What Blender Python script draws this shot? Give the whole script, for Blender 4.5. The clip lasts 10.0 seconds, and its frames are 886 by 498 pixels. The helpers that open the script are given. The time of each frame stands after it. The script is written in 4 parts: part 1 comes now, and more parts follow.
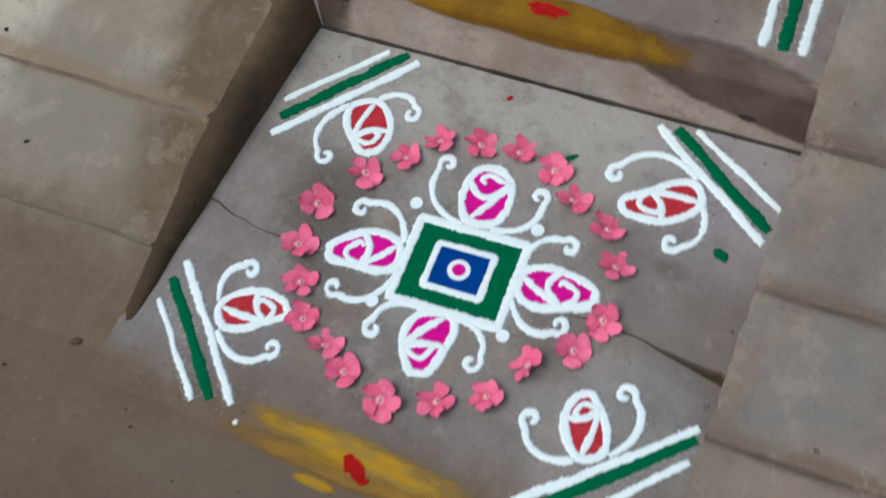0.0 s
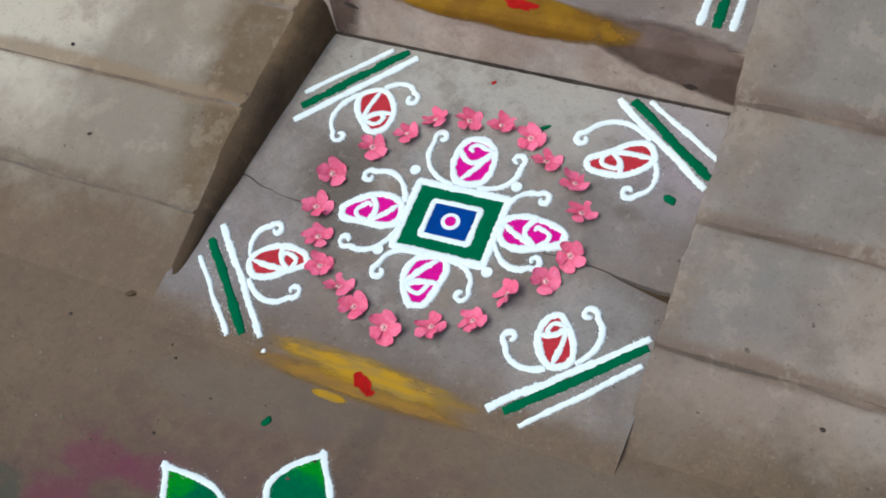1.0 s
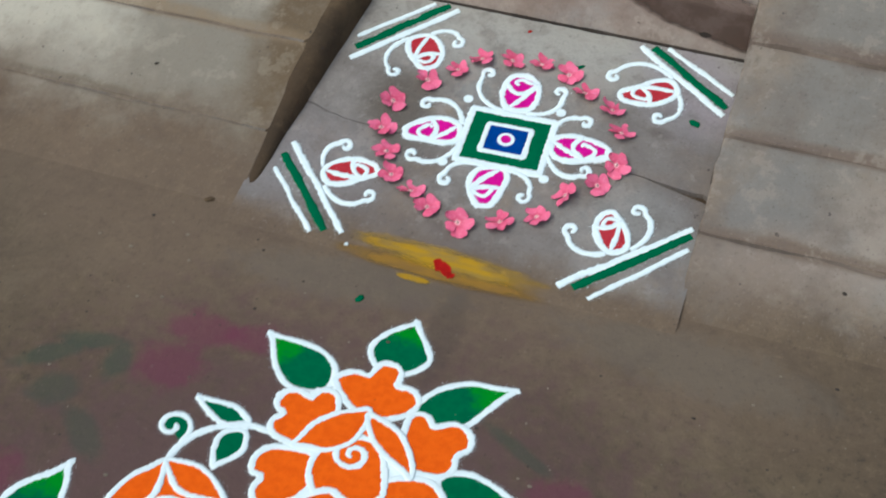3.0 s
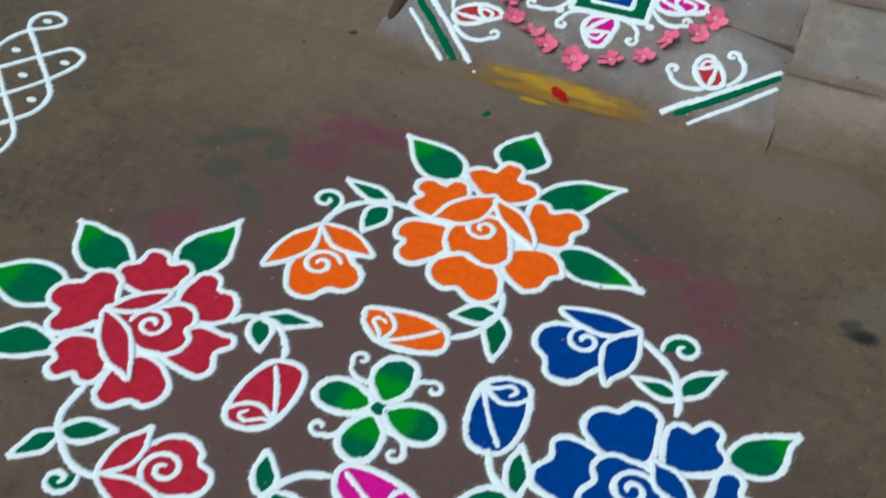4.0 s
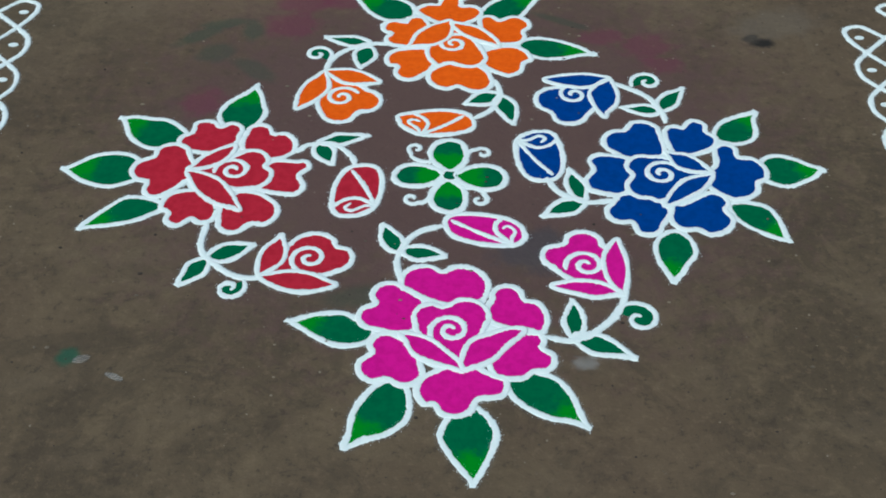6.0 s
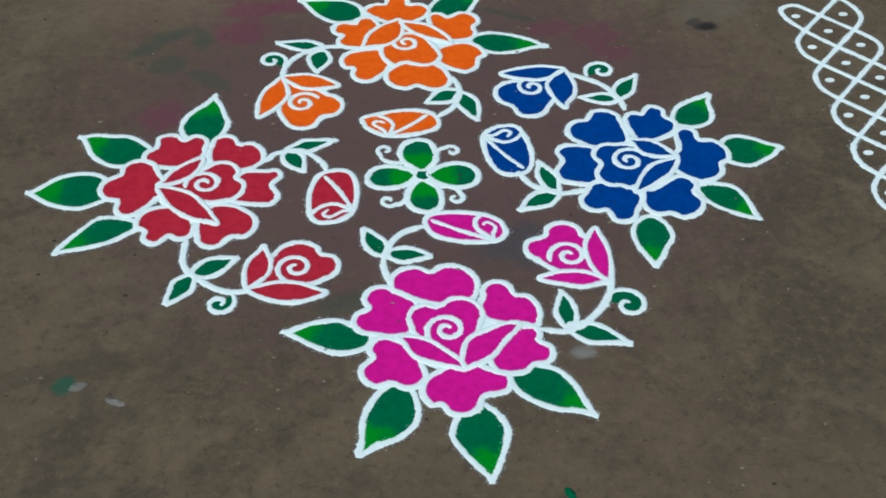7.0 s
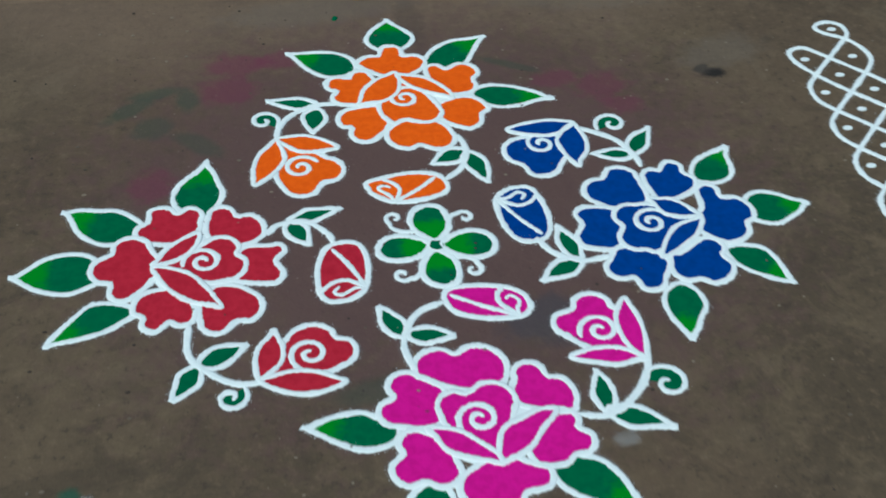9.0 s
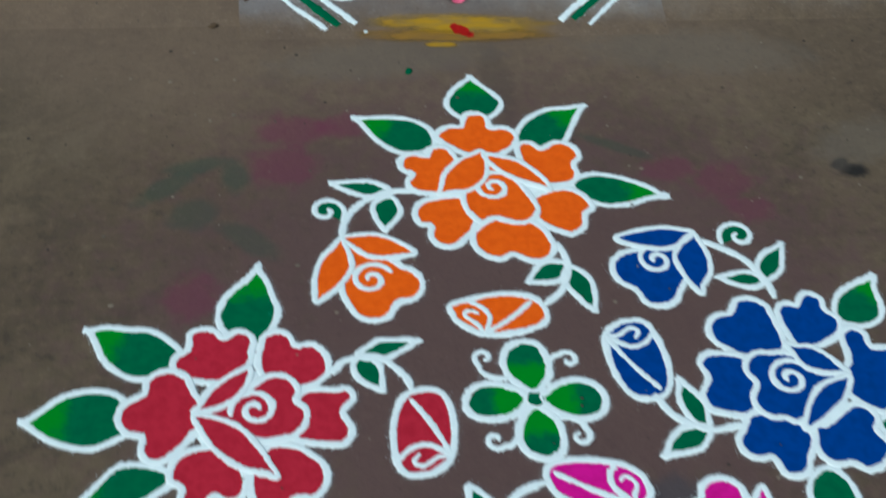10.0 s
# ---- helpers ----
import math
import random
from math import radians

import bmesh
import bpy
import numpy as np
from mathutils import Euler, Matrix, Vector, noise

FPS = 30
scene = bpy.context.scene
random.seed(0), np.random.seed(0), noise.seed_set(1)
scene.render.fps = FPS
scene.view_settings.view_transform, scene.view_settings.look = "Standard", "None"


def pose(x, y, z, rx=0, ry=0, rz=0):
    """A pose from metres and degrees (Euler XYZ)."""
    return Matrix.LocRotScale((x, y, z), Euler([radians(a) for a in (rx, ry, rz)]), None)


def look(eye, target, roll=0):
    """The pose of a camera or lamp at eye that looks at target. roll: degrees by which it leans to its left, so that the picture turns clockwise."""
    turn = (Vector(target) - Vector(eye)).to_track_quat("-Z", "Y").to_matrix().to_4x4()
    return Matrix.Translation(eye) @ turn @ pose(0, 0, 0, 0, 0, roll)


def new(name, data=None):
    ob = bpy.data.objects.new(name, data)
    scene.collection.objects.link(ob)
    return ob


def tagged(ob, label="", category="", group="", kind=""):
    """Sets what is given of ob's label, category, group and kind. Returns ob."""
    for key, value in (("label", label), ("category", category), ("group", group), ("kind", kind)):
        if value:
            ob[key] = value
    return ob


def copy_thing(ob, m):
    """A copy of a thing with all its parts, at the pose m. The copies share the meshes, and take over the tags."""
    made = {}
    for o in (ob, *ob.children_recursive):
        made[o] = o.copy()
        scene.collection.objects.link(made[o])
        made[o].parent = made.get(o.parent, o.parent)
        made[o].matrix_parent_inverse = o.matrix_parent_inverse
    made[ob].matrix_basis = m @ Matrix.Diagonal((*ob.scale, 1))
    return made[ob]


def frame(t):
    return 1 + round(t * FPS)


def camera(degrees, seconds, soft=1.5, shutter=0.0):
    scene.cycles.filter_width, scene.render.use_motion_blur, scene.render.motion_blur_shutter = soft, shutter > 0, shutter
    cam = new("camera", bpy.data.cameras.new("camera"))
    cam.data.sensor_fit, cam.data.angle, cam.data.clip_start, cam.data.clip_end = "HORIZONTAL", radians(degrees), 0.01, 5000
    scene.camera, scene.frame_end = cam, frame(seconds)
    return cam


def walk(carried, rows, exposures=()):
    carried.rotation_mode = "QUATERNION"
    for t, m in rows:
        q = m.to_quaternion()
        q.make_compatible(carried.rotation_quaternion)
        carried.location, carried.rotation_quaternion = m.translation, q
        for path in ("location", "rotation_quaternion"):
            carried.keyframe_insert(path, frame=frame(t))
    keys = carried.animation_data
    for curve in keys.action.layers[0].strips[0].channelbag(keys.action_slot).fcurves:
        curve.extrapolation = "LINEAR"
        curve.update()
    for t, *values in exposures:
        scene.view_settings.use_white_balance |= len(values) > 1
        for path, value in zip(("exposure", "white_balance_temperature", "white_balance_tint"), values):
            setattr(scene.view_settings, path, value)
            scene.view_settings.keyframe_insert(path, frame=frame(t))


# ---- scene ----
cam = camera(38.9, 10.0, soft=1.75, shutter=0.4)
PATH = [
    (0, (0.54, 0.309, 1.469), (-0.098, 1.296, -0.149), -9.9),
    (0.5, (0.635, 0.109, 1.542), (-0.015, 1.132, -0.049), -12.7),
    (1, (0.785, 0.027, 1.577), (0.032, 1.089, 0.059), -13.0),
    (1.5, (0.804, -0.059, 1.587), (0.025, 1.023, 0.097), -11.8),
    (2, (0.642, -0.283, 1.594), (0.027, 0.953, 0.147), -6.2),
    (2.2, (0.571, -0.406, 1.583), (0.056, 0.907, 0.165), -3.4),
    (3.3, (0.504, -0.711, 1.578), (0.023, 0.609, 0.154), 0.4),
    (3.5, (0.536, -0.867, 1.555), (0.024, 0.497, 0.184), 0.9),
    (4, (0.521, -1.066, 1.536), (0.0, 0.248, 0.12), 1.5),
    (4.5, (0.305, -1.258, 1.492), (0.005, 0.114, 0.068), 2.4),
    (5, (0.164, -1.446, 1.5), (0.103, -0.049, 0.07), 3.0),
    (5.5, (0.071, -1.703, 1.532), (0.023, -0.284, 0.123), 1.0),
    (5.7, (0.054, -1.803, 1.527), (-0.006, -0.355, 0.148), -0.0),
    (7, (-0.166, -1.79, 1.559), (-0.001, -0.367, 0.163), 1.3),
    (7.5, (-0.228, -1.806, 1.567), (-0.048, -0.355, 0.203), 0.2),
    (8, (-0.285, -1.803, 1.571), (-0.081, -0.332, 0.231), -0.7),
    (8.5, (-0.31, -1.753, 1.565), (-0.028, -0.299, 0.221), 1.0),
    (9, (-0.295, -1.586, 1.541), (-0.021, -0.17, 0.156), 2.6),
    (9.3, (-0.288, -1.396, 1.537), (-0.032, -0.023, 0.105), 3.8),
    (9.5, (-0.283, -1.307, 1.542), (-0.051, 0.045, 0.086), 4.8),
    (9.6, (-0.309, -1.235, 1.531), (-0.052, 0.09, 0.055), 6.3),
    (10, (-0.395, -1.013, 1.521), (-0.105, 0.28, 0.023), 7.3),
]
EXPOSURES = [
    (0.0, 0.16, 5810, 1), (0.4, 0.36, 5830, 2), (2.0, 0.38, 5830, 2), (3.5, 0.26, 5700, -4), (5.0, 0.05, 5690, -5), (7.5, 0.12, 5640, -6), (8.5, 0.09, 5600, -6), (10.0, 0.0, 5500, -7),
]
walk(cam, [(t, look(eye, target, roll)) for t, eye, target, roll in PATH], EXPOSURES)

from mathutils.geometry import tessellate_polygon

# ---- light ----
SUN_UP, SUN_TURN = 58.0, 215.0
world = bpy.data.worlds.new("sky")
scene.world = world
world.use_nodes = True
wn = world.node_tree.nodes
sky = wn.new("ShaderNodeTexSky")
sky.sky_type, sky.sun_disc = "NISHITA", False
sky.sun_elevation, sky.sun_rotation = radians(SUN_UP), radians(SUN_TURN)
sky.air_density, sky.dust_density, sky.ozone_density = 1.0, 5.0, 1.0
wn["Background"].inputs["Strength"].default_value = 0.10
world.node_tree.links.new(sky.outputs["Color"], wn["Background"].inputs["Color"])

sun = new("sun", bpy.data.lights.new("sun", "SUN"))
sun.data.energy, sun.data.angle, sun.data.color = 1.0, radians(50), (1.0, 0.96, 0.9)
sun_from = Vector((math.sin(radians(SUN_TURN)) * math.cos(radians(SUN_UP)), math.cos(radians(SUN_TURN)) * math.cos(radians(SUN_UP)), math.sin(radians(SUN_UP))))
sun.matrix_world = look(sun_from * 20, (0, 0, 0))

# ---- materials ----


class Nodes:
    """A small builder of node materials."""

    def __init__(self, name, rough=0.9):
        self.mat = bpy.data.materials.new(name)
        self.mat.use_nodes = True
        self.tree = self.mat.node_tree
        self.bsdf = self.tree.nodes["Principled BSDF"]
        self.bsdf.inputs["Roughness"].default_value = rough
        self.bsdf.inputs["Specular IOR Level"].default_value = 0.25
        self.pos = self.tree.nodes.new("ShaderNodeNewGeometry").outputs["Position"]

    def add(self, kind, **settings):
        n = self.tree.nodes.new(kind)
        if "operation" in settings:
            n.operation = settings["operation"]
        if "interpolation_type" in settings:
            n.interpolation_type = settings["interpolation_type"]
        if "data_type" in settings:
            n.data_type, n.blend_type = settings["data_type"], settings["blend_type"]
        if "vector_type" in settings:
            n.vector_type = settings["vector_type"]
        if "attribute_name" in settings:
            n.attribute_name = settings["attribute_name"]
        return n

    def put(self, socket, value):
        if isinstance(value, bpy.types.NodeSocket):
            self.tree.links.new(value, socket)
        elif isinstance(value, (tuple, list)) and len(value) == 3 and socket.type == "RGBA":
            socket.default_value = (*value, 1)
        else:
            socket.default_value = value

    def scaled(self, scale, shift=(0, 0, 0)):
        n = self.add("ShaderNodeMapping")
        self.put(n.inputs["Vector"], self.pos)
        n.inputs["Scale"].default_value = scale
        n.inputs["Location"].default_value = shift
        return n.outputs["Vector"]

    def noise(self, scale, detail=4.0, rough=0.6, vector=None, distort=0.0):
        n = self.add("ShaderNodeTexNoise")
        self.put(n.inputs["Vector"], vector or self.pos)
        for key, value in (("Scale", scale), ("Detail", detail), ("Roughness", rough), ("Distortion", distort)):
            n.inputs[key].default_value = value
        return n.outputs["Fac"]

    def ramp(self, value, low, high, out_low=0.0, out_high=1.0):
        n = self.add("ShaderNodeMapRange", interpolation_type="SMOOTHSTEP")
        self.put(n.inputs["Value"], value)
        for key, v in (("From Min", low), ("From Max", high), ("To Min", out_low), ("To Max", out_high)):
            n.inputs[key].default_value = v
        return n.outputs["Result"]

    def math(self, op, a, b=0.0):
        n = self.add("ShaderNodeMath", operation=op)
        self.put(n.inputs[0], a)
        self.put(n.inputs[1], b)
        return n.outputs[0]

    def mix(self, fac, a, b, blend="MIX"):
        n = self.add("ShaderNodeMix", data_type="RGBA", blend_type=blend)
        self.put(n.inputs[0], fac)
        self.put(n.inputs[6], a)
        self.put(n.inputs[7], b)
        return n.outputs[2]

    def blot(self, x, y, rx, ry, turn=0.0, soft=0.5, ragged=0.6, scale=14.0):
        """A ragged blot on the ground, 1 inside and 0 outside."""
        n = self.add("ShaderNodeMapping", vector_type="TEXTURE")
        self.put(n.inputs["Vector"], self.pos)
        n.inputs["Location"].default_value = (x, y, 0)
        n.inputs["Rotation"].default_value = (0, 0, radians(turn))
        n.inputs["Scale"].default_value = (rx, ry, 1e6)
        d = self.add("ShaderNodeVectorMath", operation="LENGTH")
        self.put(d.inputs[0], n.outputs["Vector"])
        wobble = self.math("MULTIPLY", self.math("SUBTRACT", self.noise(scale, 5.0, 0.65), 0.5), ragged * 2)
        return self.ramp(self.math("ADD", d.outputs["Value"], wobble), 1.0 + soft / 2, 1.0 - soft / 2)

    def bump(self, height, strength, distance):
        n = self.add("ShaderNodeBump")
        self.put(n.inputs["Height"], height)
        n.inputs["Strength"].default_value = strength
        n.inputs["Distance"].default_value = distance
        self.put(self.bsdf.inputs["Normal"], n.outputs["Normal"])

    def done(self, colour):
        self.put(self.bsdf.inputs["Base Color"], colour)
        return self.mat


def powder(name, base, other, light=None):
    """Coloured rangoli powder: grains, thin places where the floor shows, clumps."""
    m = Nodes(name, 0.95)
    m.bsdf.inputs["Specular IOR Level"].default_value = 0.1
    grain = m.noise(900.0, 2.0, 0.7)
    clump = m.noise(60.0, 3.0, 0.6)
    c = m.mix(m.ramp(clump, 0.35, 0.7), base, other)
    if light:
        along = m.add("ShaderNodeAttribute", attribute_name="along").outputs["Fac"]
        wob = m.math("ADD", along, m.math("MULTIPLY", m.math("SUBTRACT", m.noise(45.0, 4.0, 0.7), 0.5), 0.5))
        c = m.mix(m.ramp(wob, 0.52, 0.74), c, light)
    c = m.mix(m.ramp(grain, 0.3, 0.75, 0.0, 0.25), c, tuple((0.85 if base[2] > 0.5 else 0.55) * v for v in base))
    m.bump(m.math("ADD", m.math("MULTIPLY", grain, 0.5), clump), 0.5, 0.0015)
    return m.done(c)


M_WHITE = powder("white_powder", (0.825, 0.898, 0.900), (0.775, 0.855, 0.86))
M_ORANGE = powder("orange_powder", (0.86, 0.125, 0.003), (0.78, 0.100, 0.002))
M_RED = powder("red_powder", (0.47, 0.019, 0.043), (0.39, 0.013, 0.032))
M_ROSE = powder("dull_red_powder", (0.47, 0.036, 0.050), (0.39, 0.025, 0.036))
M_BLUE = powder("blue_powder", (0.003, 0.050, 0.27), (0.002, 0.040, 0.22))
M_MAGENTA = powder("magenta_powder", (0.66, 0.004, 0.29), (0.56, 0.003, 0.24))
M_GREEN = powder("green_powder", (0.003, 0.125, 0.050), (0.002, 0.105, 0.042))
M_LEAF = powder("leaf_green_powder", (0.003, 0.130, 0.050), (0.002, 0.105, 0.042), (0.012, 0.245, 0.008))
M_KUMKUM = powder("kumkum_powder", (0.34, 0.007, 0.006), (0.46, 0.013, 0.010))


def earth(m):
    """The yard's brown dusty floor colour."""
    broad, mid = m.noise(2.2, 6.0, 0.65), m.noise(11.0, 6.0, 0.68, distort=0.6)
    streak = m.noise(1.0, 5.0, 0.6, m.scaled((5, 11, 1)))
    patch = m.noise(5.5, 7.0, 0.72, distort=1.2)
    c = m.mix(m.ramp(broad, 0.40, 0.60), (0.1141, 0.0830, 0.0504), (0.0818, 0.0598, 0.0369))
    c = m.mix(m.ramp(mid, 0.50, 0.66, 0.0, 0.7), c, (0.1414, 0.1033, 0.0611))
    c = m.mix(m.ramp(mid, 0.46, 0.34, 0.0, 0.7), c, (0.0657, 0.0483, 0.0320))
    c = m.mix(m.ramp(streak, 0.52, 0.68, 0.0, 0.3), c, (0.1495, 0.1119, 0.0718))
    warm = m.noise(1.1, 4.0, 0.6, m.scaled((1, 1, 1), (3, 8, 0)))
    c = m.mix(m.ramp(warm, 0.42, 0.62, 0.0, 0.5), c, (0.1120, 0.0760, 0.0480))
    small = m.noise(46.0, 6.0, 0.75)
    c = m.mix(m.ramp(small, 0.52, 0.66, 0.0, 0.55), c, (0.1640, 0.1170, 0.0720))
    c = m.mix(m.ramp(small, 0.47, 0.34, 0.0, 0.65), c, (0.0500, 0.0370, 0.0262))
    c = m.mix(m.ramp(patch, 0.54, 0.62, 0.0, 0.45), c, (0.0636, 0.0473, 0.0310))
    c = m.mix(m.ramp(patch, 0.43, 0.34, 0.0, 0.4), c, (0.1495, 0.1110, 0.0708))
    # paler trodden dust before the slab and the ramps
    return m.mix(m.math("MULTIPLY", m.blot(-0.20, 0.92, 0.90, 0.34, 0, 0.9, 0.6, 5.0), 0.45), c, (0.1960, 0.1330, 0.0930))


def ground_material():
    m = Nodes("packed_earth_and_cement", 0.85)
    mid, fine = m.noise(11.0, 6.0, 0.65, distort=0.6), m.noise(120.0, 4.0, 0.7)
    c = earth(m)
    # old powder rubbed into the floor round the new drawing: colour, strength, and blots of x, y, half sizes and turn
    pink, green = (0.140, 0.034, 0.060), (0.046, 0.064, 0.042)
    traces = [
        ((0.150, 0.118, 0.078), 0.10, ((-0.98, 0.62, 0.36, 0.34, 0),)),
        ((0.104, 0.059, 0.055), 0.85, ((0.0, 0.13, 0.58, 0.52, 0),)),
        (pink, 0.58, ((-0.33, 0.585, 0.062, 0.038, 0), (-0.235, 0.592, 0.055, 0.030, 10), (-0.35, 0.498, 0.058, 0.045, 0), (-0.50, 0.222, 0.040, 0.045, 0))),
        (pink, 0.50, ((0.32, 0.465, 0.050, 0.030, 0), (0.41, 0.430, 0.055, 0.042, 0), (0.44, 0.365, 0.040, 0.030, 0))),
        (green, 0.60, ((-0.43, 0.477, 0.024, 0.036, 0), (-0.495, 0.505, 0.050, 0.016, 10), (-0.545, 0.455, 0.055, 0.018, 35))),
        (green, 0.50, ((-0.41, 0.335, 0.060, 0.022, -40), (-0.50, 0.395, 0.040, 0.030, 20), (-0.13, -0.315, 0.090, 0.026, 10), (0.235, 0.525, 0.075, 0.012, -28))),
    ]
    spots = [
        ((0.045, 0.050, 0.060), 0.55, ((0.16, -0.20, 0.085, 0.055, 0),)),
        ((0.075, 0.056, 0.042), 0.45, ((0.05, 0.70, 0.030, 0.10, 0),)),
        ((0.010, 0.085, 0.050), 0.75, ((-0.615, -0.462, 0.018, 0.018, 0),)),
        ((0.018, 0.015, 0.013), 1.00, ((0.662, 0.448, 0.026, 0.018, 0), (0.640, 0.468, 0.020, 0.010, 30))),
        ((0.145, 0.118, 0.090), 0.45, ((0.70, 0.52, 0.10, 0.05, 20), (-0.15, 0.77, 0.20, 0.05, 5), (0.45, 0.78, 0.22, 0.06, -5))),
    ]
    for colour, k, blots in traces + spots:
        for x, y, rx, ry, turn in blots:
            c = m.mix(m.math("MULTIPLY", m.blot(x, y, rx, ry, turn, 0.8, 0.75, 26.0), k), c, colour)
    c = m.mix(m.ramp(fine, 0.60, 0.76, 0.0, 0.45), c, (0.19, 0.155, 0.12))
    c = m.mix(m.ramp(fine, 0.40, 0.28, 0.0, 0.5), c, (0.040, 0.031, 0.026))
    pit = m.noise(38.0, 5.0, 0.7)
    m.bump(m.math("ADD", m.math("ADD", m.math("MULTIPLY", fine, 0.35), pit), m.math("MULTIPLY", mid, 1.4)), 0.55, 0.004)
    return m.done(c)


def concrete(name, light, dark, wet, blots=(), rough=0.85, foot=None, warm=(0.30, 0.215, 0.145), cool=(0.25, 0.245, 0.235), patchy=1.0):
    """Old cement: cloudy, stained, pitted; blots are stains with a shape of their own; foot: the y below which yard dirt covers it."""
    m = Nodes(name, rough)
    k = sum(light) / 0.75
    broad, mid, fine = m.noise(3.2, 7.0, 0.62, distort=0.2), m.noise(15.0, 6.0, 0.68), m.noise(150.0, 3.0, 0.7)
    cloud, rust, grey = m.noise(6.5, 7.0, 0.66, distort=0.25), m.noise(8.0, 6.0, 0.66, m.scaled((1, 1, 1), (5, 3, 0)), 0.2), m.noise(6.0, 5.0, 0.6, m.scaled((1, 1, 1), (11, 7, 0)), 0.2)
    c = m.mix(m.ramp(broad, 0.43, 0.57), light, dark)
    c = m.mix(m.ramp(cloud, 0.44, 0.68, 0.0, 0.65), c, wet)
    c = m.mix(m.ramp(cloud, 0.47, 0.36, 0.0, 0.5 * patchy), c, tuple(1.25 * v for v in light))
    c = m.mix(m.ramp(rust, 0.46, 0.68, 0.0, 0.5), c, tuple(k * v for v in warm))
    c = m.mix(m.ramp(grey, 0.46, 0.68, 0.0, 0.45), c, tuple(k * v for v in cool))
    for x, y, rx, ry, turn, colour, strength in blots:
        c = m.mix(m.math("MULTIPLY", m.blot(x, y, rx, ry, turn, 1.1, 0.8, 9.0), strength), c, colour)
    c = m.mix(m.ramp(mid, 0.48, 0.70, 0.0, 0.5), c, wet)
    c = m.mix(m.ramp(mid, 0.45, 0.37, 0.0, 0.4 * patchy), c, tuple(1.25 * v for v in light))
    if foot:
        split = m.add("ShaderNodeSeparateXYZ")
        m.put(split.inputs[0], m.pos)
        y = m.math("ADD", split.outputs["Y"], m.math("MULTIPLY", m.math("SUBTRACT", m.noise(7.0, 6.0, 0.7), 0.5), foot[2]))
        c = m.mix(m.ramp(y, foot[1], foot[0]), c, earth(m))
    c = m.mix(m.ramp(fine, 0.58, 0.76, 0.0, 0.3 * patchy), c, tuple(min(0.7, 1.5 * v) for v in light))
    c = m.mix(m.ramp(fine, 0.42, 0.28, 0.0, 0.4), c, tuple(0.5 * v for v in wet))
    spots = m.noise(48.0, 3.0, 0.6)
    c = m.mix(m.ramp(spots, 0.70, 0.74, 0.0, 0.7), c, (0.05, 0.04, 0.035))
    m.bump(m.math("ADD", m.math("MULTIPLY", fine, 0.35), m.math("ADD", m.noise(45.0, 4.0, 0.7), m.math("MULTIPLY", mid, 1.3))), 0.6, 0.004)
    return m.done(c)


M_GROUND = ground_material()
M_SLAB = concrete("grey_cement_slab", (0.252, 0.222, 0.199), (0.193, 0.167, 0.152), (0.135, 0.110, 0.096), (
    (0.0, 1.44, 0.50, 0.14, 0, (0.370, 0.345, 0.305), 0.85),
    (-0.20, 1.15, 0.07, 0.10, 20, (0.099, 0.080, 0.061), 0.7),
    (0.33, 1.18, 0.16, 0.10, 0, (0.140, 0.117, 0.105), 0.6),
    (0.29, 1.235, 0.022, 0.012, 0, (0.088, 0.064, 0.049), 0.5),
    (0.32, 1.03, 0.09, 0.06, -30, (0.252, 0.234, 0.216), 0.7),
    (0.17, 0.93, 0.12, 0.07, 0, (0.222, 0.193, 0.175), 0.7),
    (-0.30, 0.97, 0.12, 0.13, 45, (0.222, 0.193, 0.187), 0.7),
    (0.34, 1.36, 0.14, 0.09, -35, (0.269, 0.228, 0.240), 0.8),
    (-0.10, 0.90, 0.22, 0.05, 0, (0.135, 0.101, 0.084), 0.6),
    (0.0, 0.815, 0.70, 0.060, 0, (0.148, 0.115, 0.090), 0.95),
), foot=(0.85, 0.925, 0.12))
M_RAMP_W = concrete("ramp_cement", (0.450, 0.388, 0.300), (0.360, 0.307, 0.238), (0.225, 0.183, 0.140), (
    (-0.90, 1.38, 0.42, 0.35, 0, (0.475, 0.425, 0.340), 0.85),
    (-0.58, 1.10, 0.21, 0.32, 15, (0.210, 0.178, 0.138), 0.9),
    (-0.85, 1.02, 0.35, 0.10, 0, (0.223, 0.184, 0.141), 0.6),
    (-0.60, 1.42, 0.15, 0.12, 0, (0.249, 0.199, 0.147), 0.7),
    (-1.6, 0.95, 0.8, 0.12, 0, (0.157, 0.121, 0.090), 0.9),
    (-0.435, 1.34, 0.078, 0.42, 4, (0.125, 0.084, 0.046), 0.95),
    (-0.75, 1.232, 0.42, 0.016, -1, (0.235, 0.165, 0.100), 0.75),
    (-0.95, 1.036, 0.50, 0.012, 0, (0.150, 0.115, 0.082), 0.7),
    (-0.70, 1.424, 0.50, 0.016, 0, (0.220, 0.155, 0.100), 0.6),
), foot=(0.95, 1.10, 0.28), patchy=0.3)
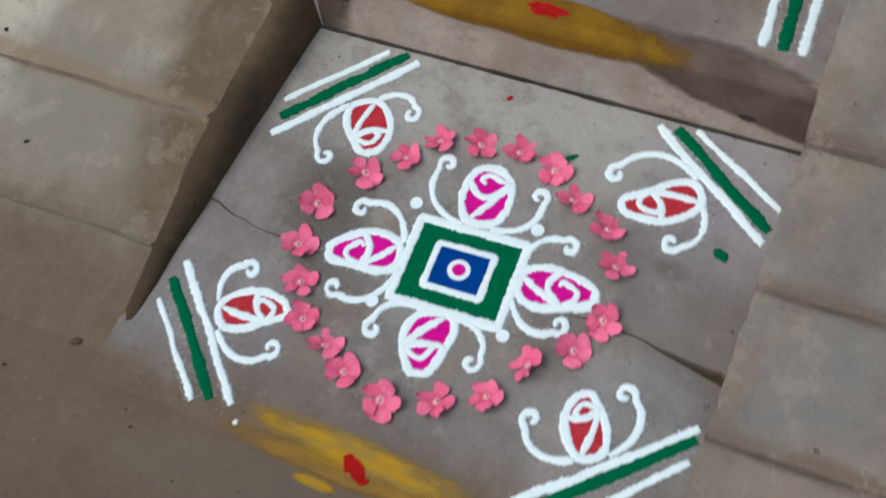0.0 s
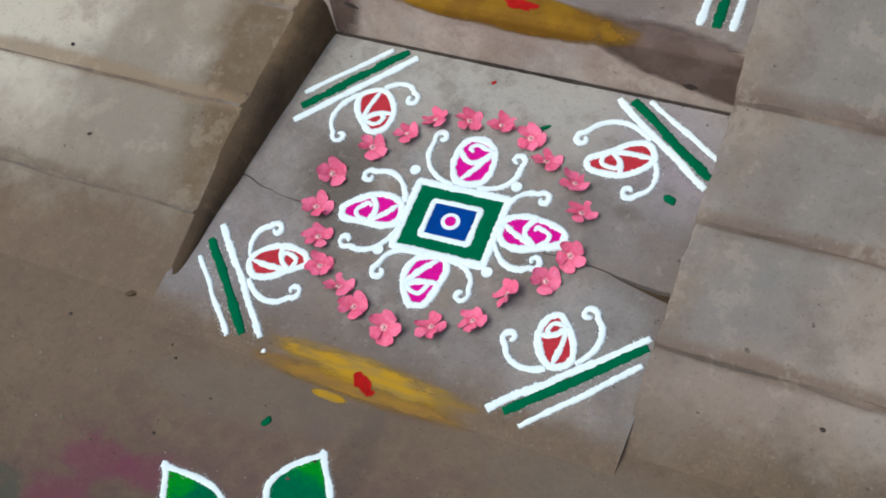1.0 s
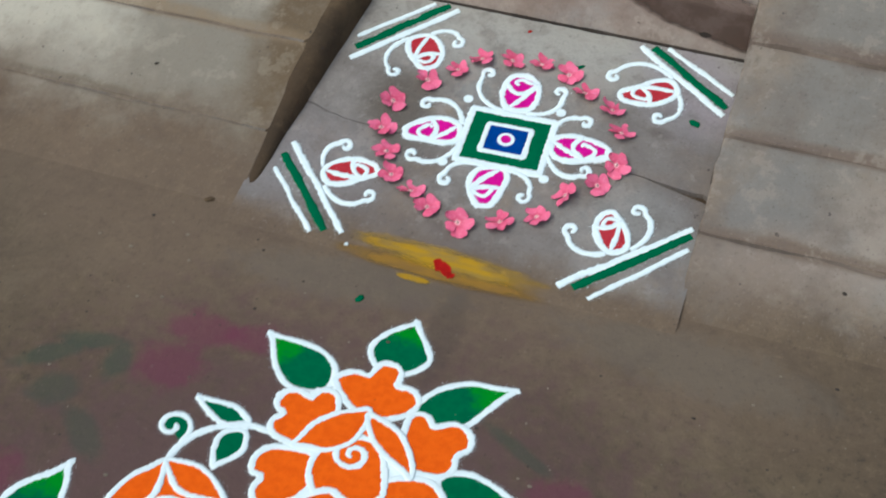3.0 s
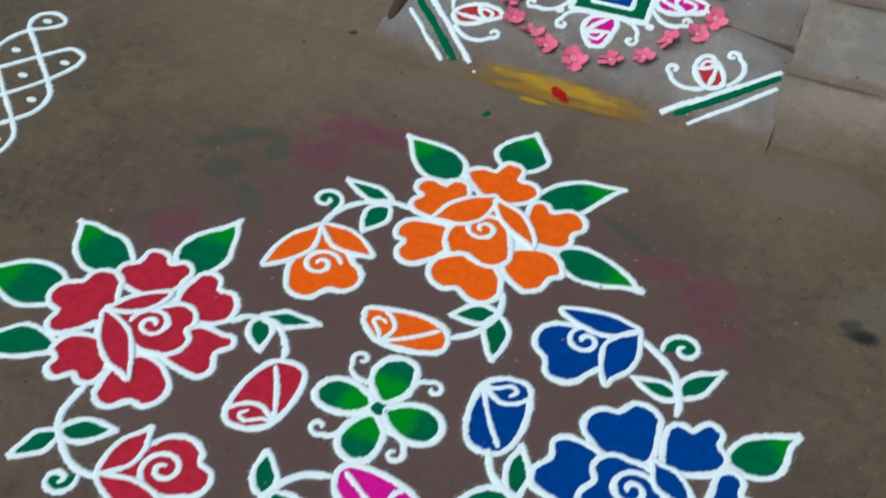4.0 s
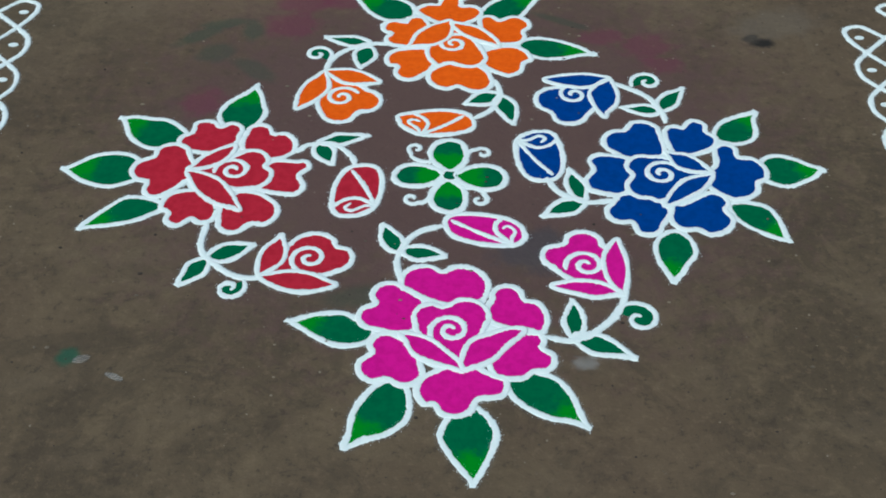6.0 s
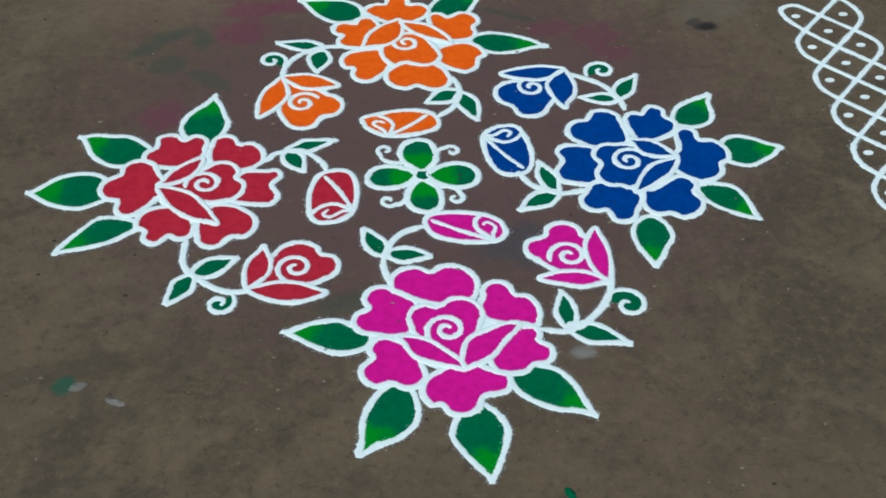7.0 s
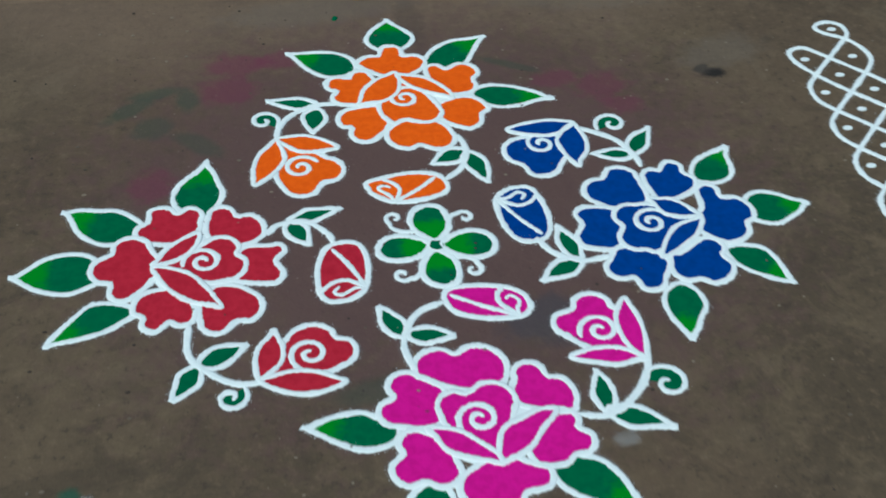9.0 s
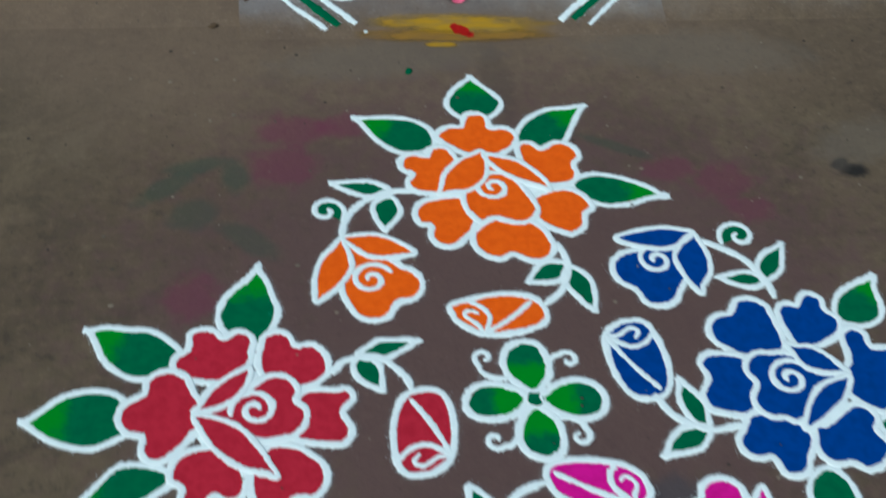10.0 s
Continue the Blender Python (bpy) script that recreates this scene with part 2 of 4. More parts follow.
M_RAMP_E = concrete("ramp_cement_dark", (0.252, 0.211, 0.170), (0.199, 0.161, 0.129), (0.140, 0.108, 0.087), (
    (0.57, 1.45, 0.10, 0.35, 0, (0.193, 0.175, 0.154), 0.8),
    (0.75, 1.10, 0.12, 0.10, 0, (0.298, 0.240, 0.193), 0.7),
    (0.56, 0.99, 0.12, 0.07, 0, (0.246, 0.187, 0.146), 0.7),
    (0.75, 1.034, 0.40, 0.014, 0, (0.150, 0.105, 0.075), 0.8),
    (0.72, 1.224, 0.40, 0.014, 0, (0.155, 0.108, 0.080), 0.8),
    (0.72, 1.404, 0.40, 0.016, 0, (0.145, 0.100, 0.075), 0.8),
), foot=(0.87, 1.00, 0.20))
# mud brown, with the side face's shade included in the base colours
M_SIDE = concrete("shaded_muddy_plaster", (0.105, 0.068, 0.036), (0.075, 0.047, 0.025), (0.050, 0.031, 0.017), warm=(0.095, 0.056, 0.028), cool=(0.09, 0.068, 0.046))
M_DIRT = concrete("joint_dirt", (0.055, 0.042, 0.033), (0.042, 0.031, 0.024), (0.03, 0.022, 0.018), warm=(0.05, 0.035, 0.025), cool=(0.05, 0.045, 0.04))
M_MORTAR = concrete("dark_joint_mortar", (0.175, 0.130, 0.098), (0.135, 0.098, 0.074), (0.085, 0.062, 0.048), warm=(0.10, 0.072, 0.05), cool=(0.10, 0.09, 0.078))
M_JOINT = concrete("joint_mortar", (0.200, 0.150, 0.108), (0.150, 0.110, 0.080), (0.095, 0.070, 0.052))
M_RISER = concrete("riser_plaster", (0.440, 0.355, 0.295), (0.370, 0.290, 0.240), (0.270, 0.200, 0.160), warm=(0.27, 0.20, 0.155))
M_TREAD = concrete("upper_step_cement", (0.263, 0.222, 0.193), (0.216, 0.175, 0.152), (0.158, 0.123, 0.105))
M_WALL = concrete("plinth_plaster", (0.421, 0.374, 0.316), (0.351, 0.304, 0.257), (0.2, 0.17, 0.14))


def smear_material(name, base, other, edge_noise, cover=0.95, streaky=False):
    """A thin rubbed-in smear that fades raggedly to its edge; 'along' is 1 in its middle."""
    m = Nodes(name, 0.8)
    inner = m.add("ShaderNodeAttribute", attribute_name="along").outputs["Fac"]
    rub = m.noise(edge_noise, 6.0, 0.65, m.scaled((1, 5, 1)) if streaky else None)
    ragged = m.math("MULTIPLY", m.math("SUBTRACT", rub, 0.5), 0.9 if streaky else 1.0)
    m.put(m.bsdf.inputs["Alpha"], m.ramp(m.math("ADD", inner, ragged), 0.05, 0.75 if streaky else 0.5, 0.0, cover))
    c = m.mix(m.ramp(m.noise(16.0, 5.0, 0.65, m.scaled((1, 5, 1)) if streaky else None), 0.42, 0.62), base, other)
    m.bump(m.noise(260.0, 3.0, 0.7), 0.3, 0.001)
    return m.done(c)


M_TURMERIC = smear_material("turmeric_paste", (0.46, 0.255, 0.006), (0.33, 0.205, 0.045), 18.0, 0.85, True)
M_TURMERIC_LOW = smear_material("shaded_turmeric_paste", (0.31, 0.165, 0.022), (0.25, 0.135, 0.032), 14.0, 0.8, True)
M_TURMERIC_WET = smear_material("dark_turmeric_paste", (0.25, 0.125, 0.002), (0.19, 0.088, 0.003), 9.0, 0.95)
M_STAIN = smear_material("brown_water_stain", (0.115, 0.074, 0.056), (0.160, 0.110, 0.088), 9.0, 0.85)
M_CHALK = smear_material("white_powder_dust", (0.42, 0.40, 0.37), (0.30, 0.28, 0.25), 120.0, 0.40)
M_HAZE = smear_material("thin_powder_dust", (0.50, 0.52, 0.52), (0.36, 0.36, 0.35), 300.0, 0.15)


def petal_material():
    m = Nodes("pink_petal", 0.55)
    along = m.add("ShaderNodeAttribute", attribute_name="along").outputs["Fac"]
    rnd = m.add("ShaderNodeObjectInfo").outputs["Random"]
    c = m.mix(rnd, (0.84, 0.165, 0.295), (0.75, 0.105, 0.210))
    c = m.mix(m.ramp(along, 0.55, 0.25, 0.0, 0.6), c, (0.62, 0.050, 0.125))
    c = m.mix(m.ramp(along, 0.26, 0.08), c, (0.92, 0.52, 0.55))
    c = m.mix(m.ramp(m.noise(180.0, 3.0, 0.6), 0.5, 0.75, 0.0, 0.35), c, (0.95, 0.42, 0.50))
    m.bump(m.noise(320.0, 2.0, 0.5), 0.25, 0.0006)
    return m.done(c)


M_PETAL = petal_material()
n_eye = Nodes("flower_eye", 0.6)
M_EYE = n_eye.done(n_eye.mix(n_eye.ramp(n_eye.noise(400.0), 0.4, 0.6), (0.86, 0.55, 0.52), (0.75, 0.40, 0.36)))
n_tube = Nodes("flower_tube", 0.6)
M_TUBE = n_tube.done(n_tube.mix(n_tube.ramp(n_tube.noise(300.0), 0.4, 0.6), (0.62, 0.20, 0.22), (0.45, 0.22, 0.14)))
n_grit = Nodes("grit", 0.85)
isl = n_grit.tree.nodes.new("ShaderNodeNewGeometry").outputs["Random Per Island"]
M_GRIT = n_grit.done(n_grit.mix(n_grit.ramp(isl, 0.35, 0.75), (0.045, 0.035, 0.028), (0.20, 0.165, 0.12)))

# ---- building ----
SLAB_RISE, SLAB_Y, SLAB_Z = 0.19, 0.85, 0.005     # the landing slab slopes up to the step
STEP_Y, STEP_Z = 1.453, 0.236                     # the riser's face and the upper step's height
RAMP_RISE, RAMP_Y = 0.355, 0.87                  # the ramps on both sides
EAST_X, WEST_X = 0.405, -0.385


def west_x(y):
    """The foot of the west ramp's side, which runs a little askew."""
    return -0.402 + 0.092 * (min(y, 1.9) - 0.87)


def flat(x, y):
    return 0.0


def on_slab(x, y):
    return SLAB_Z + SLAB_RISE * (y - SLAB_Y)


def on_step(x, y):
    return STEP_Z


def thing(name, label, category, group="", kind="", at=(0, 0, 0)):
    ob = new(name)
    ob.location = at
    ob.empty_display_size = 0.05
    return tagged(ob, label, category, group, kind)


def part(name, bm, material, parent=None, label="", smooth=False):
    mesh = bpy.data.meshes.new(name)
    bm.to_mesh(mesh)
    bm.free()
    mesh.materials.append(material)
    if smooth:
        for p in mesh.polygons:
            p.use_smooth = True
    ob = new(name, mesh)
    if parent:
        ob.parent = parent
    return tagged(ob, label)


def rnd(a):
    return random.uniform(-a, a)


def smooth_curve(points, closed=False, steps=6):
    """Catmull-Rom through the points."""
    p = [Vector(q) for q in points]
    n = len(p)
    out = []
    for i in range(n if closed else n - 1):
        a, b, c, d = (p[(i + k) % n] if closed else p[min(max(i + k, 0), n - 1)] for k in (-1, 0, 1, 2))
        for s in range(steps):
            t = s / steps
            out.append(0.5 * ((2 * b) + (c - a) * t + (2 * a - 5 * b + 4 * c - d) * t * t + (3 * b - 3 * c + d - a) * t ** 3))
    if not closed:
        out.append(p[-1])
    return out


def resample(line, step, closed=False):
    """Even steps along a line."""
    pts = list(line) + ([line[0]] if closed else [])
    total = sum((b - a).length for a, b in zip(pts, pts[1:]))
    count = max(3, int(total / step))
    out, acc, i = [], 0.0, 0
    for k in range(count + (0 if closed else 1)):
        want = total * k / count
        while i < len(pts) - 2 and acc + (pts[i + 1] - pts[i]).length < want:
            acc += (pts[i + 1] - pts[i]).length
            i += 1
        seg = (pts[i + 1] - pts[i]).length
        out.append(pts[i].lerp(pts[i + 1], 0 if seg < 1e-9 else min(1.0, (want - acc) / seg)))
    return out


GRAINS = []
DUST = []


def stroke(line, width, closed=False, lie=flat, lift=0.0012, high=0.0011, taper=(0.55, 0.55), step=0.0028):
    """A hand-laid line of powder: uneven width, low round back."""
    line = resample(line, step, closed)
    n = len(line)
    bm = bmesh.new()
    rows = []
    seed = random.random() * 100
    for i, p in enumerate(line):
        a, b = (line[i - 1], line[(i + 1) % n]) if closed else (line[max(i - 1, 0)], line[min(i + 1, n - 1)])
        d = (b - a).normalized() if (b - a).length > 1e-9 else Vector((1, 0))
        nrm = Vector((-d.y, d.x))
        s = i * step
        w = width * (1 + 0.30 * noise.noise((s * 38, seed, 0)) + 0.18 * noise.noise((s * 160, seed, 3)))
        if not closed:
            for k, end in ((i, taper[0]), (n - 1 - i, taper[1])):
                w *= min(1.0, end + (1 - end) * k * step / width)
        left = w / 2 * (1 + 0.30 * noise.noise((s * 330, seed, 7)) + 0.26 * noise.noise((s * 800, seed, 17)))
        right = w / 2 * (1 + 0.30 * noise.noise((s * 330, seed, 9)) + 0.26 * noise.noise((s * 800, seed, 19)))
        GRAINS.append((p.x, p.y, nrm.x, nrm.y, w, lie))
        h = high * (1 + 0.3 * noise.noise((s * 90, seed, 5)))
        row = []
        for f, z in ((-1.0, -0.002), (-0.93, lift + 0.35 * h), (-0.5, lift + 0.85 * h), (0.0, lift + h), (0.5, lift + 0.85 * h), (0.93, lift + 0.35 * h), (1.0, -0.002)):
            q = p + nrm * (f * (left if f < 0 else right))
            row.append(bm.verts.new((q.x, q.y, lie(q.x, q.y) + z)))
        rows.append(row)
    DUST.append((line, width, closed, lie))
    pairs = [(rows[i], rows[(i + 1) % n]) for i in range(n if closed else n - 1)]
    for r0, r1 in pairs:
        for k in range(6):
            bm.faces.new((r0[k + 1], r0[k], r1[k], r1[k + 1]))
    if not closed:
        bm.faces.new(rows[0])
        bm.faces.new(list(reversed(rows[-1])))
    bmesh.ops.recalc_face_normals(bm, faces=bm.faces[:])
    return bm


def fill(outline, lie=flat, lift=0.0010, along=None, sink=0.001):
    """A flat bed of powder inside an outline, with a low edge. along: a function of the place, for the two-coloured leaves."""
    bm = bmesh.new()
    layer = bm.verts.layers.float.new("along")
    top = [bm.verts.new((p.x, p.y, lie(p.x, p.y) + lift)) for p in outline]
    low = [bm.verts.new((p.x, p.y, lie(p.x, p.y) - sink)) for p in outline]
    n = len(top)
    for tri in tessellate_polygon([[Vector((p.x, p.y, 0)) for p in outline]]):
        if len(set(tri)) == 3:
            bm.faces.new([top[i] for i in tri])
    for i in range(n):
        bm.faces.new((top[i], low[i], low[(i + 1) % n], top[(i + 1) % n]))
    bmesh.ops.recalc_face_normals(bm, faces=bm.faces[:])
    if along:
        for v in bm.verts:
            v[layer] = along(v.co)
    return bm


LEAF = ((0.0, -0.30), (0.18, -0.80), (0.40, -1.0), (0.64, -0.74), (0.84, -0.34), (0.97, -0.07), (1.05, 0.0), (0.97, 0.07), (0.84, 0.34), (0.64, 0.74), (0.40, 1.0), (0.18, 0.80), (0.0, 0.30))
SLIVER = ((0.0, 0.0), (0.12, -0.45), (0.38, -1.0), (0.66, -0.85), (0.88, -0.35), (1.0, 0.0), (0.88, 0.35), (0.66, 0.85), (0.38, 1.0), (0.12, 0.45))
BUD = ((0.0, 0.0), (0.10, -0.42), (0.32, -0.86), (0.62, -1.0), (0.88, -0.74), (1.0, -0.22), (1.0, 0.22), (0.88, 0.74), (0.62, 1.0), (0.32, 0.86), (0.10, 0.42))


def shaped(template, x, y, turn, length, left, right, wobble=0.02):
    """A template laid from (x, y) along an angle in degrees."""
    d = Vector((math.cos(radians(turn)), math.sin(radians(turn))))
    n = Vector((-d.y, d.x))
    return [Vector((x, y)) + d * (s * length + rnd(wobble) * length) + n * (w * (left if w > 0 else right) + rnd(wobble) * length) for s, w in template]


def outlined(name, template, spec, colour, parent, line=0.013, lie=flat, lift=0.0010, label="", two_tone=False, high=0.0011):
    """A filled shape with its white outline as a part of it."""
    x, y, turn, length, left, right = spec
    edge = resample(smooth_curve(shaped(template, x, y, turn, length, left, right), True), 0.004, True)
    along = None
    if two_tone:
        d = Vector((math.cos(radians(turn)), math.sin(radians(turn))))
        along = lambda co: ((co.x - x) * d.x + (co.y - y) * d.y) / length
    ob = part(name, fill(edge, lie, lift, along), colour, parent, label)
    part("outline", stroke(edge, line, True, lie, lift, high), M_WHITE, ob, "white powder outline", True)
    return ob


def spiral(cx, cy, r0, r1, turns, start, way=-1, n=40):
    """way -1: clockwise from outside in."""
    out = []
    for i in range(n + 1):
        f = i / n
        a = radians(start) + way * f * turns * 2 * math.pi
        r = r0 + (r1 - r0) * f ** 0.85
        out.append(Vector((cx + r * math.cos(a), cy + r * math.sin(a))))
    return out


# ---- ground, slab, step and ramps ----
bm = bmesh.new()
edges_x = [-600, -40, -6, -2.5, 2.5, 6, 40, 600]
grid = [[bm.verts.new((x, y, 0)) for x in edges_x] for y in edges_x]
for j in range(7):
    for i in range(7):
        bm.faces.new((grid[j][i], grid[j][i + 1], grid[j + 1][i + 1], grid[j + 1][i]))
tagged(part("ground", bm, M_GROUND), "brown packed earth and cement yard, dusty and stained", "ground", kind="structure")


def prism(profile, x0, x1):
    """A solid between two x, with a profile in y and z."""
    bm = bmesh.new()
    a = [bm.verts.new((x0, y, z)) for y, z in profile]
    b = [bm.verts.new((x1, y, z)) for y, z in profile]
    bm.faces.new(a)
    bm.faces.new(list(reversed(b)))
    for i in range(len(a)):
        j = (i + 1) % len(a)
        bm.faces.new((a[i], b[i], b[j], a[j]))
    bmesh.ops.recalc_face_normals(bm, faces=bm.faces[:])
    return bm


def ramp_z(y):
    return RAMP_RISE * (y - RAMP_Y)


BACK_Y = 2.7


def east_z(y):
    return ramp_z(y) + 0.45 * min(max(0.0, y - 1.36), 0.20)


def ramp(name, inner, outer, material, label, joints, ramp_z=ramp_z, mortar=M_JOINT, wear=0.004):
    """A solid ramp laid in cement courses; inner gives the x of its edge at the slab."""
    bm = bmesh.new()
    n = 180
    rows = []
    for i in range(n + 1):
        y = RAMP_Y + 0.02 + (BACK_Y - RAMP_Y - 0.02) * i / n
        z = ramp_z(y) - 0.0035
        rows.append([bm.verts.new(c) for c in ((inner(y), y, -0.05), (inner(y), y, z), (outer, y, z), (outer, y, -0.05))])
    for r0, r1 in zip(rows, rows[1:]):
        for k in range(4):
            bm.faces.new((r0[k], r0[(k + 1) % 4], r1[(k + 1) % 4], r1[k]))
    bm.faces.new(rows[0])
    bm.faces.new(rows[-1])
    bmesh.ops.recalc_face_normals(bm, faces=bm.faces[:])
    body = tagged(part(name, bm, mortar), label, "ramp", kind="structure")
    for y0, y1 in zip(joints, joints[1:]):
        bm = bmesh.new()
        gap = 0.0011 if y0 > joints[0] else 0.0
        n = 60
        rows = []
        for f, drop in ((0, 0.005), (0.025, 0.0010), (0.10, 0), (0.2, 0), (0.3, 0), (0.4, 0), (0.5, 0), (0.6, 0), (0.7, 0), (0.8, 0), (0.90, 0), (0.975, 0.0010), (1, 0.005)):
            row = []
            for i in range(n + 1):
                y = y0 + gap + (y1 - y0 - 2 * gap) * f
                e = inner(y)
                g = (i / n) ** 1.6
                x = e + (outer - e) * g
                if 0 < f < 0.05 or 0.95 < f < 1:
                    y += 0.006 * noise.noise((x * 9, (y0 if f < 0.5 else y1) * 7, 1))
                if f < 0.05 or f > 0.95:
                    eaten = wear * max(0.0, noise.noise((x * 13, (y0 if f < 0.5 else y1) * 11, 4)) + 0.5 * noise.noise((x * 45, y0 * 11, 4)) - 0.05)
                    y += eaten if f < 0.5 else -0.4 * eaten
                worn = 0.004 * max(0.0, noise.noise((x * 4, (y0 if f < 0.5 else y1) * 5, 6))) if f in (0, 1) else 0
                z = ramp_z(y) - drop + worn - (0.003 if i in (0, n) else 0) + 0.0012 * noise.noise((x * 3, y * 3, 2))
                row.append(bm.verts.new((x, y, z)))
            rows.append(row)
        for r0, r1 in zip(rows, rows[1:]):
            for i in range(n):
                bm.faces.new((r0[i], r0[i + 1], r1[i + 1], r1[i]))
        low = bmesh.ops.extrude_edge_only(bm, edges=[e for e in bm.edges if e.is_boundary])
        bmesh.ops.translate(bm, verts=[v for v in low["geom"] if isinstance(v, bmesh.types.BMVert)], vec=(0, 0, -0.012))
        bmesh.ops.recalc_face_normals(bm, faces=bm.faces[:])
        part("cement_course", bm, material, body)
    return body


west = ramp("ramp_west", lambda y: west_x(y) - 0.006 - 0.026 * min(1, max(0, ramp_z(y)) / 0.10), -3.2, M_RAMP_W, "sloping stained cement ramp with joints, beside the slab", (0.86, 1.029, 1.224, 1.415, 1.60, 1.80, 2.05, 2.35, 2.69))
east = ramp("ramp_east", lambda y: EAST_X + 0.0045 * noise.noise((y * 22, 5, 1)) + 0.003 * noise.noise((y * 70, 5, 1)), 3.2, M_RAMP_E, "sloping grey-brown cement ramp with rough joints, beside the slab", (0.86, 1.028, 1.218, 1.397, 1.59, 1.80, 2.05, 2.35, 2.69), east_z, M_MORTAR, 0.007)

# the west ramp's battered side face: mud, with its shade in the dark colour
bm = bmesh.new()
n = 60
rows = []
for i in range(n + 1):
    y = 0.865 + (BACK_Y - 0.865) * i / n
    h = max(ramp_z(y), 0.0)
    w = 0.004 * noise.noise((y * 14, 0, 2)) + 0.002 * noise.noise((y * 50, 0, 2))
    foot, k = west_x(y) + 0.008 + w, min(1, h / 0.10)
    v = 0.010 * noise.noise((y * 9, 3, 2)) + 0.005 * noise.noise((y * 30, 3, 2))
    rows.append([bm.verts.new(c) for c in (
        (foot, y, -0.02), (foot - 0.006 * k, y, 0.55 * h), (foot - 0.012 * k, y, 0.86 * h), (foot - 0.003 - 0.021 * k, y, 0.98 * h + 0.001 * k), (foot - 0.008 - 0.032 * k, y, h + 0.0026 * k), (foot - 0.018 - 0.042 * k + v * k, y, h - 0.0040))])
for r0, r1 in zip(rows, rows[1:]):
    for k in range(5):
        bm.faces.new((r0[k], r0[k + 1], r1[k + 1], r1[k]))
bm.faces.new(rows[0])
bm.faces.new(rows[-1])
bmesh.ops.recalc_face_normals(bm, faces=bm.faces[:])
part("side_face", bm, M_SIDE, west, "mud-stained plaster side of the ramp, its shade in the dark colour", True)


def slab_piece(y_front, y_back, jag_front, jag_back):
    """One piece of the cracked landing slab."""
    bm = bmesh.new()
    n, m = 48, 10
    rows = []
    for j in range(m + 1):
        row = []
        for i in range(n + 1):
            x = -0.415 + (EAST_X + 0.008 + 0.415) * i / n
            a, b = y_front + jag_front(x), y_back + jag_back(x)
            y = a + (b - a) * j / m
            drop = 0.002 if j in (0, m) else 0
            row.append(bm.verts.new((x, y, on_slab(x, y) - drop)))
        rows.append(row)
    for r0, r1 in zip(rows, rows[1:]):
        for i in range(n):
            bm.faces.new((r0[i], r0[i + 1], r1[i + 1], r1[i]))
    low = bmesh.ops.extrude_edge_only(bm, edges=[e for e in bm.edges if e.is_boundary])
    bmesh.ops.translate(bm, verts=[v for v in low["geom"] if isinstance(v, bmesh.types.BMVert)], vec=(0, 0, -0.03))
    bmesh.ops.recalc_face_normals(bm, faces=bm.faces[:])
    return bm


def crack(x):
    return 0.012 * noise.noise((x * 9, 4.0, 0)) + 0.006 * noise.noise((x * 40, 4.0, 0)) - 0.03 * x + 0.035 * math.sin(x * 6.0) - 0.09 * max(0.0, x - 0.02) + 0.06 * max(0.0, -x - 0.05)


def crack_gap(x):
    return crack(x) + 0.0012 + 0.0018 * max(0.0, noise.noise((x * 12, 8.0, 0)) + abs(x) * 2.0) + 0.32 * max(0.0, x - 0.22) ** 2 * (1.2 + noise.noise((x * 45, 2.0, 0)))


landing = thing("landing_slab", "cracked grey cement slab at the foot of a step", "slab", kind="structure")
part("slab_piece", slab_piece(0.822, 1.125, lambda x: 0.006 * noise.noise((x * 7, 1, 0)), crack), M_SLAB, landing)
part("slab_piece", slab_piece(1.125, STEP_Y - 0.003, crack_gap, lambda x: 0.0015 * noise.noise((x * 11, 3, 0))), M_SLAB, landing)
part("bedding", prism(((0.83, -0.03), (1.47, -0.03), (1.47, on_slab(0, 1.47) - 0.012), (0.83, -0.012)), -0.41, EAST_X), M_SIDE, landing, "dark earth under the crack")

# the upper step: a rounded nose, a plastered riser
step = thing("step", "plastered cement step above the slab", "step", kind="structure")
nose = 0.014
profile = [(STEP_Y - 0.002, 0.05), (STEP_Y, STEP_Z - nose - 0.004)]
for k in range(7):
    a = math.pi - k * math.pi / 12
    profile.append((STEP_Y + nose + nose * math.cos(a), STEP_Z - 0.004 - nose + nose * math.sin(a)))
profile += [(STEP_Y + 0.05, STEP_Z - 0.003), (STEP_Y + 0.05, 0.05)]
bm = prism(profile, -0.36, EAST_X - 0.002)
part("riser", bm, M_RISER, step, "pinkish plastered riser with brown stains", False)
bm = bmesh.new()
rows = []
for i in range(81):
    x = -0.36 + (EAST_X - 0.002 + 0.36) * i / 80
    w = 0.0012 + 0.0022 * max(0.0, noise.noise((x * 14, 0, 9))) + 0.0010 * noise.noise((x * 60, 0, 9))
    z = on_slab(x, STEP_Y)
    rows.append([bm.verts.new(c) for c in ((x, STEP_Y - 0.001, z - 0.01), (x, STEP_Y - 0.0025, z + 0.0015 + 0.6 * w), (x, STEP_Y - 0.0035 - w, z + 0.0006), (x, STEP_Y - 0.005 - w, z - 0.01))])
for r0, r1 in zip(rows, rows[1:]):
    for k in range(3):
        bm.faces.new((r0[k], r0[k + 1], r1[k + 1], r1[k]))
bmesh.ops.recalc_face_normals(bm, faces=bm.faces[:])
part("dirt_line", bm, M_DIRT, step, "dark dirt in the joint at the riser's foot")
part("tread", prism(((STEP_Y + 0.018, STEP_Z - 0.02), (STEP_Y + 0.018, STEP_Z - 0.002), (STEP_Y + 0.03, STEP_Z), (BACK_Y, STEP_Z), (BACK_Y, 0.0), (STEP_Y + 0.052, 0.0)), -0.36, EAST_X - 0.002), M_TREAD, step)
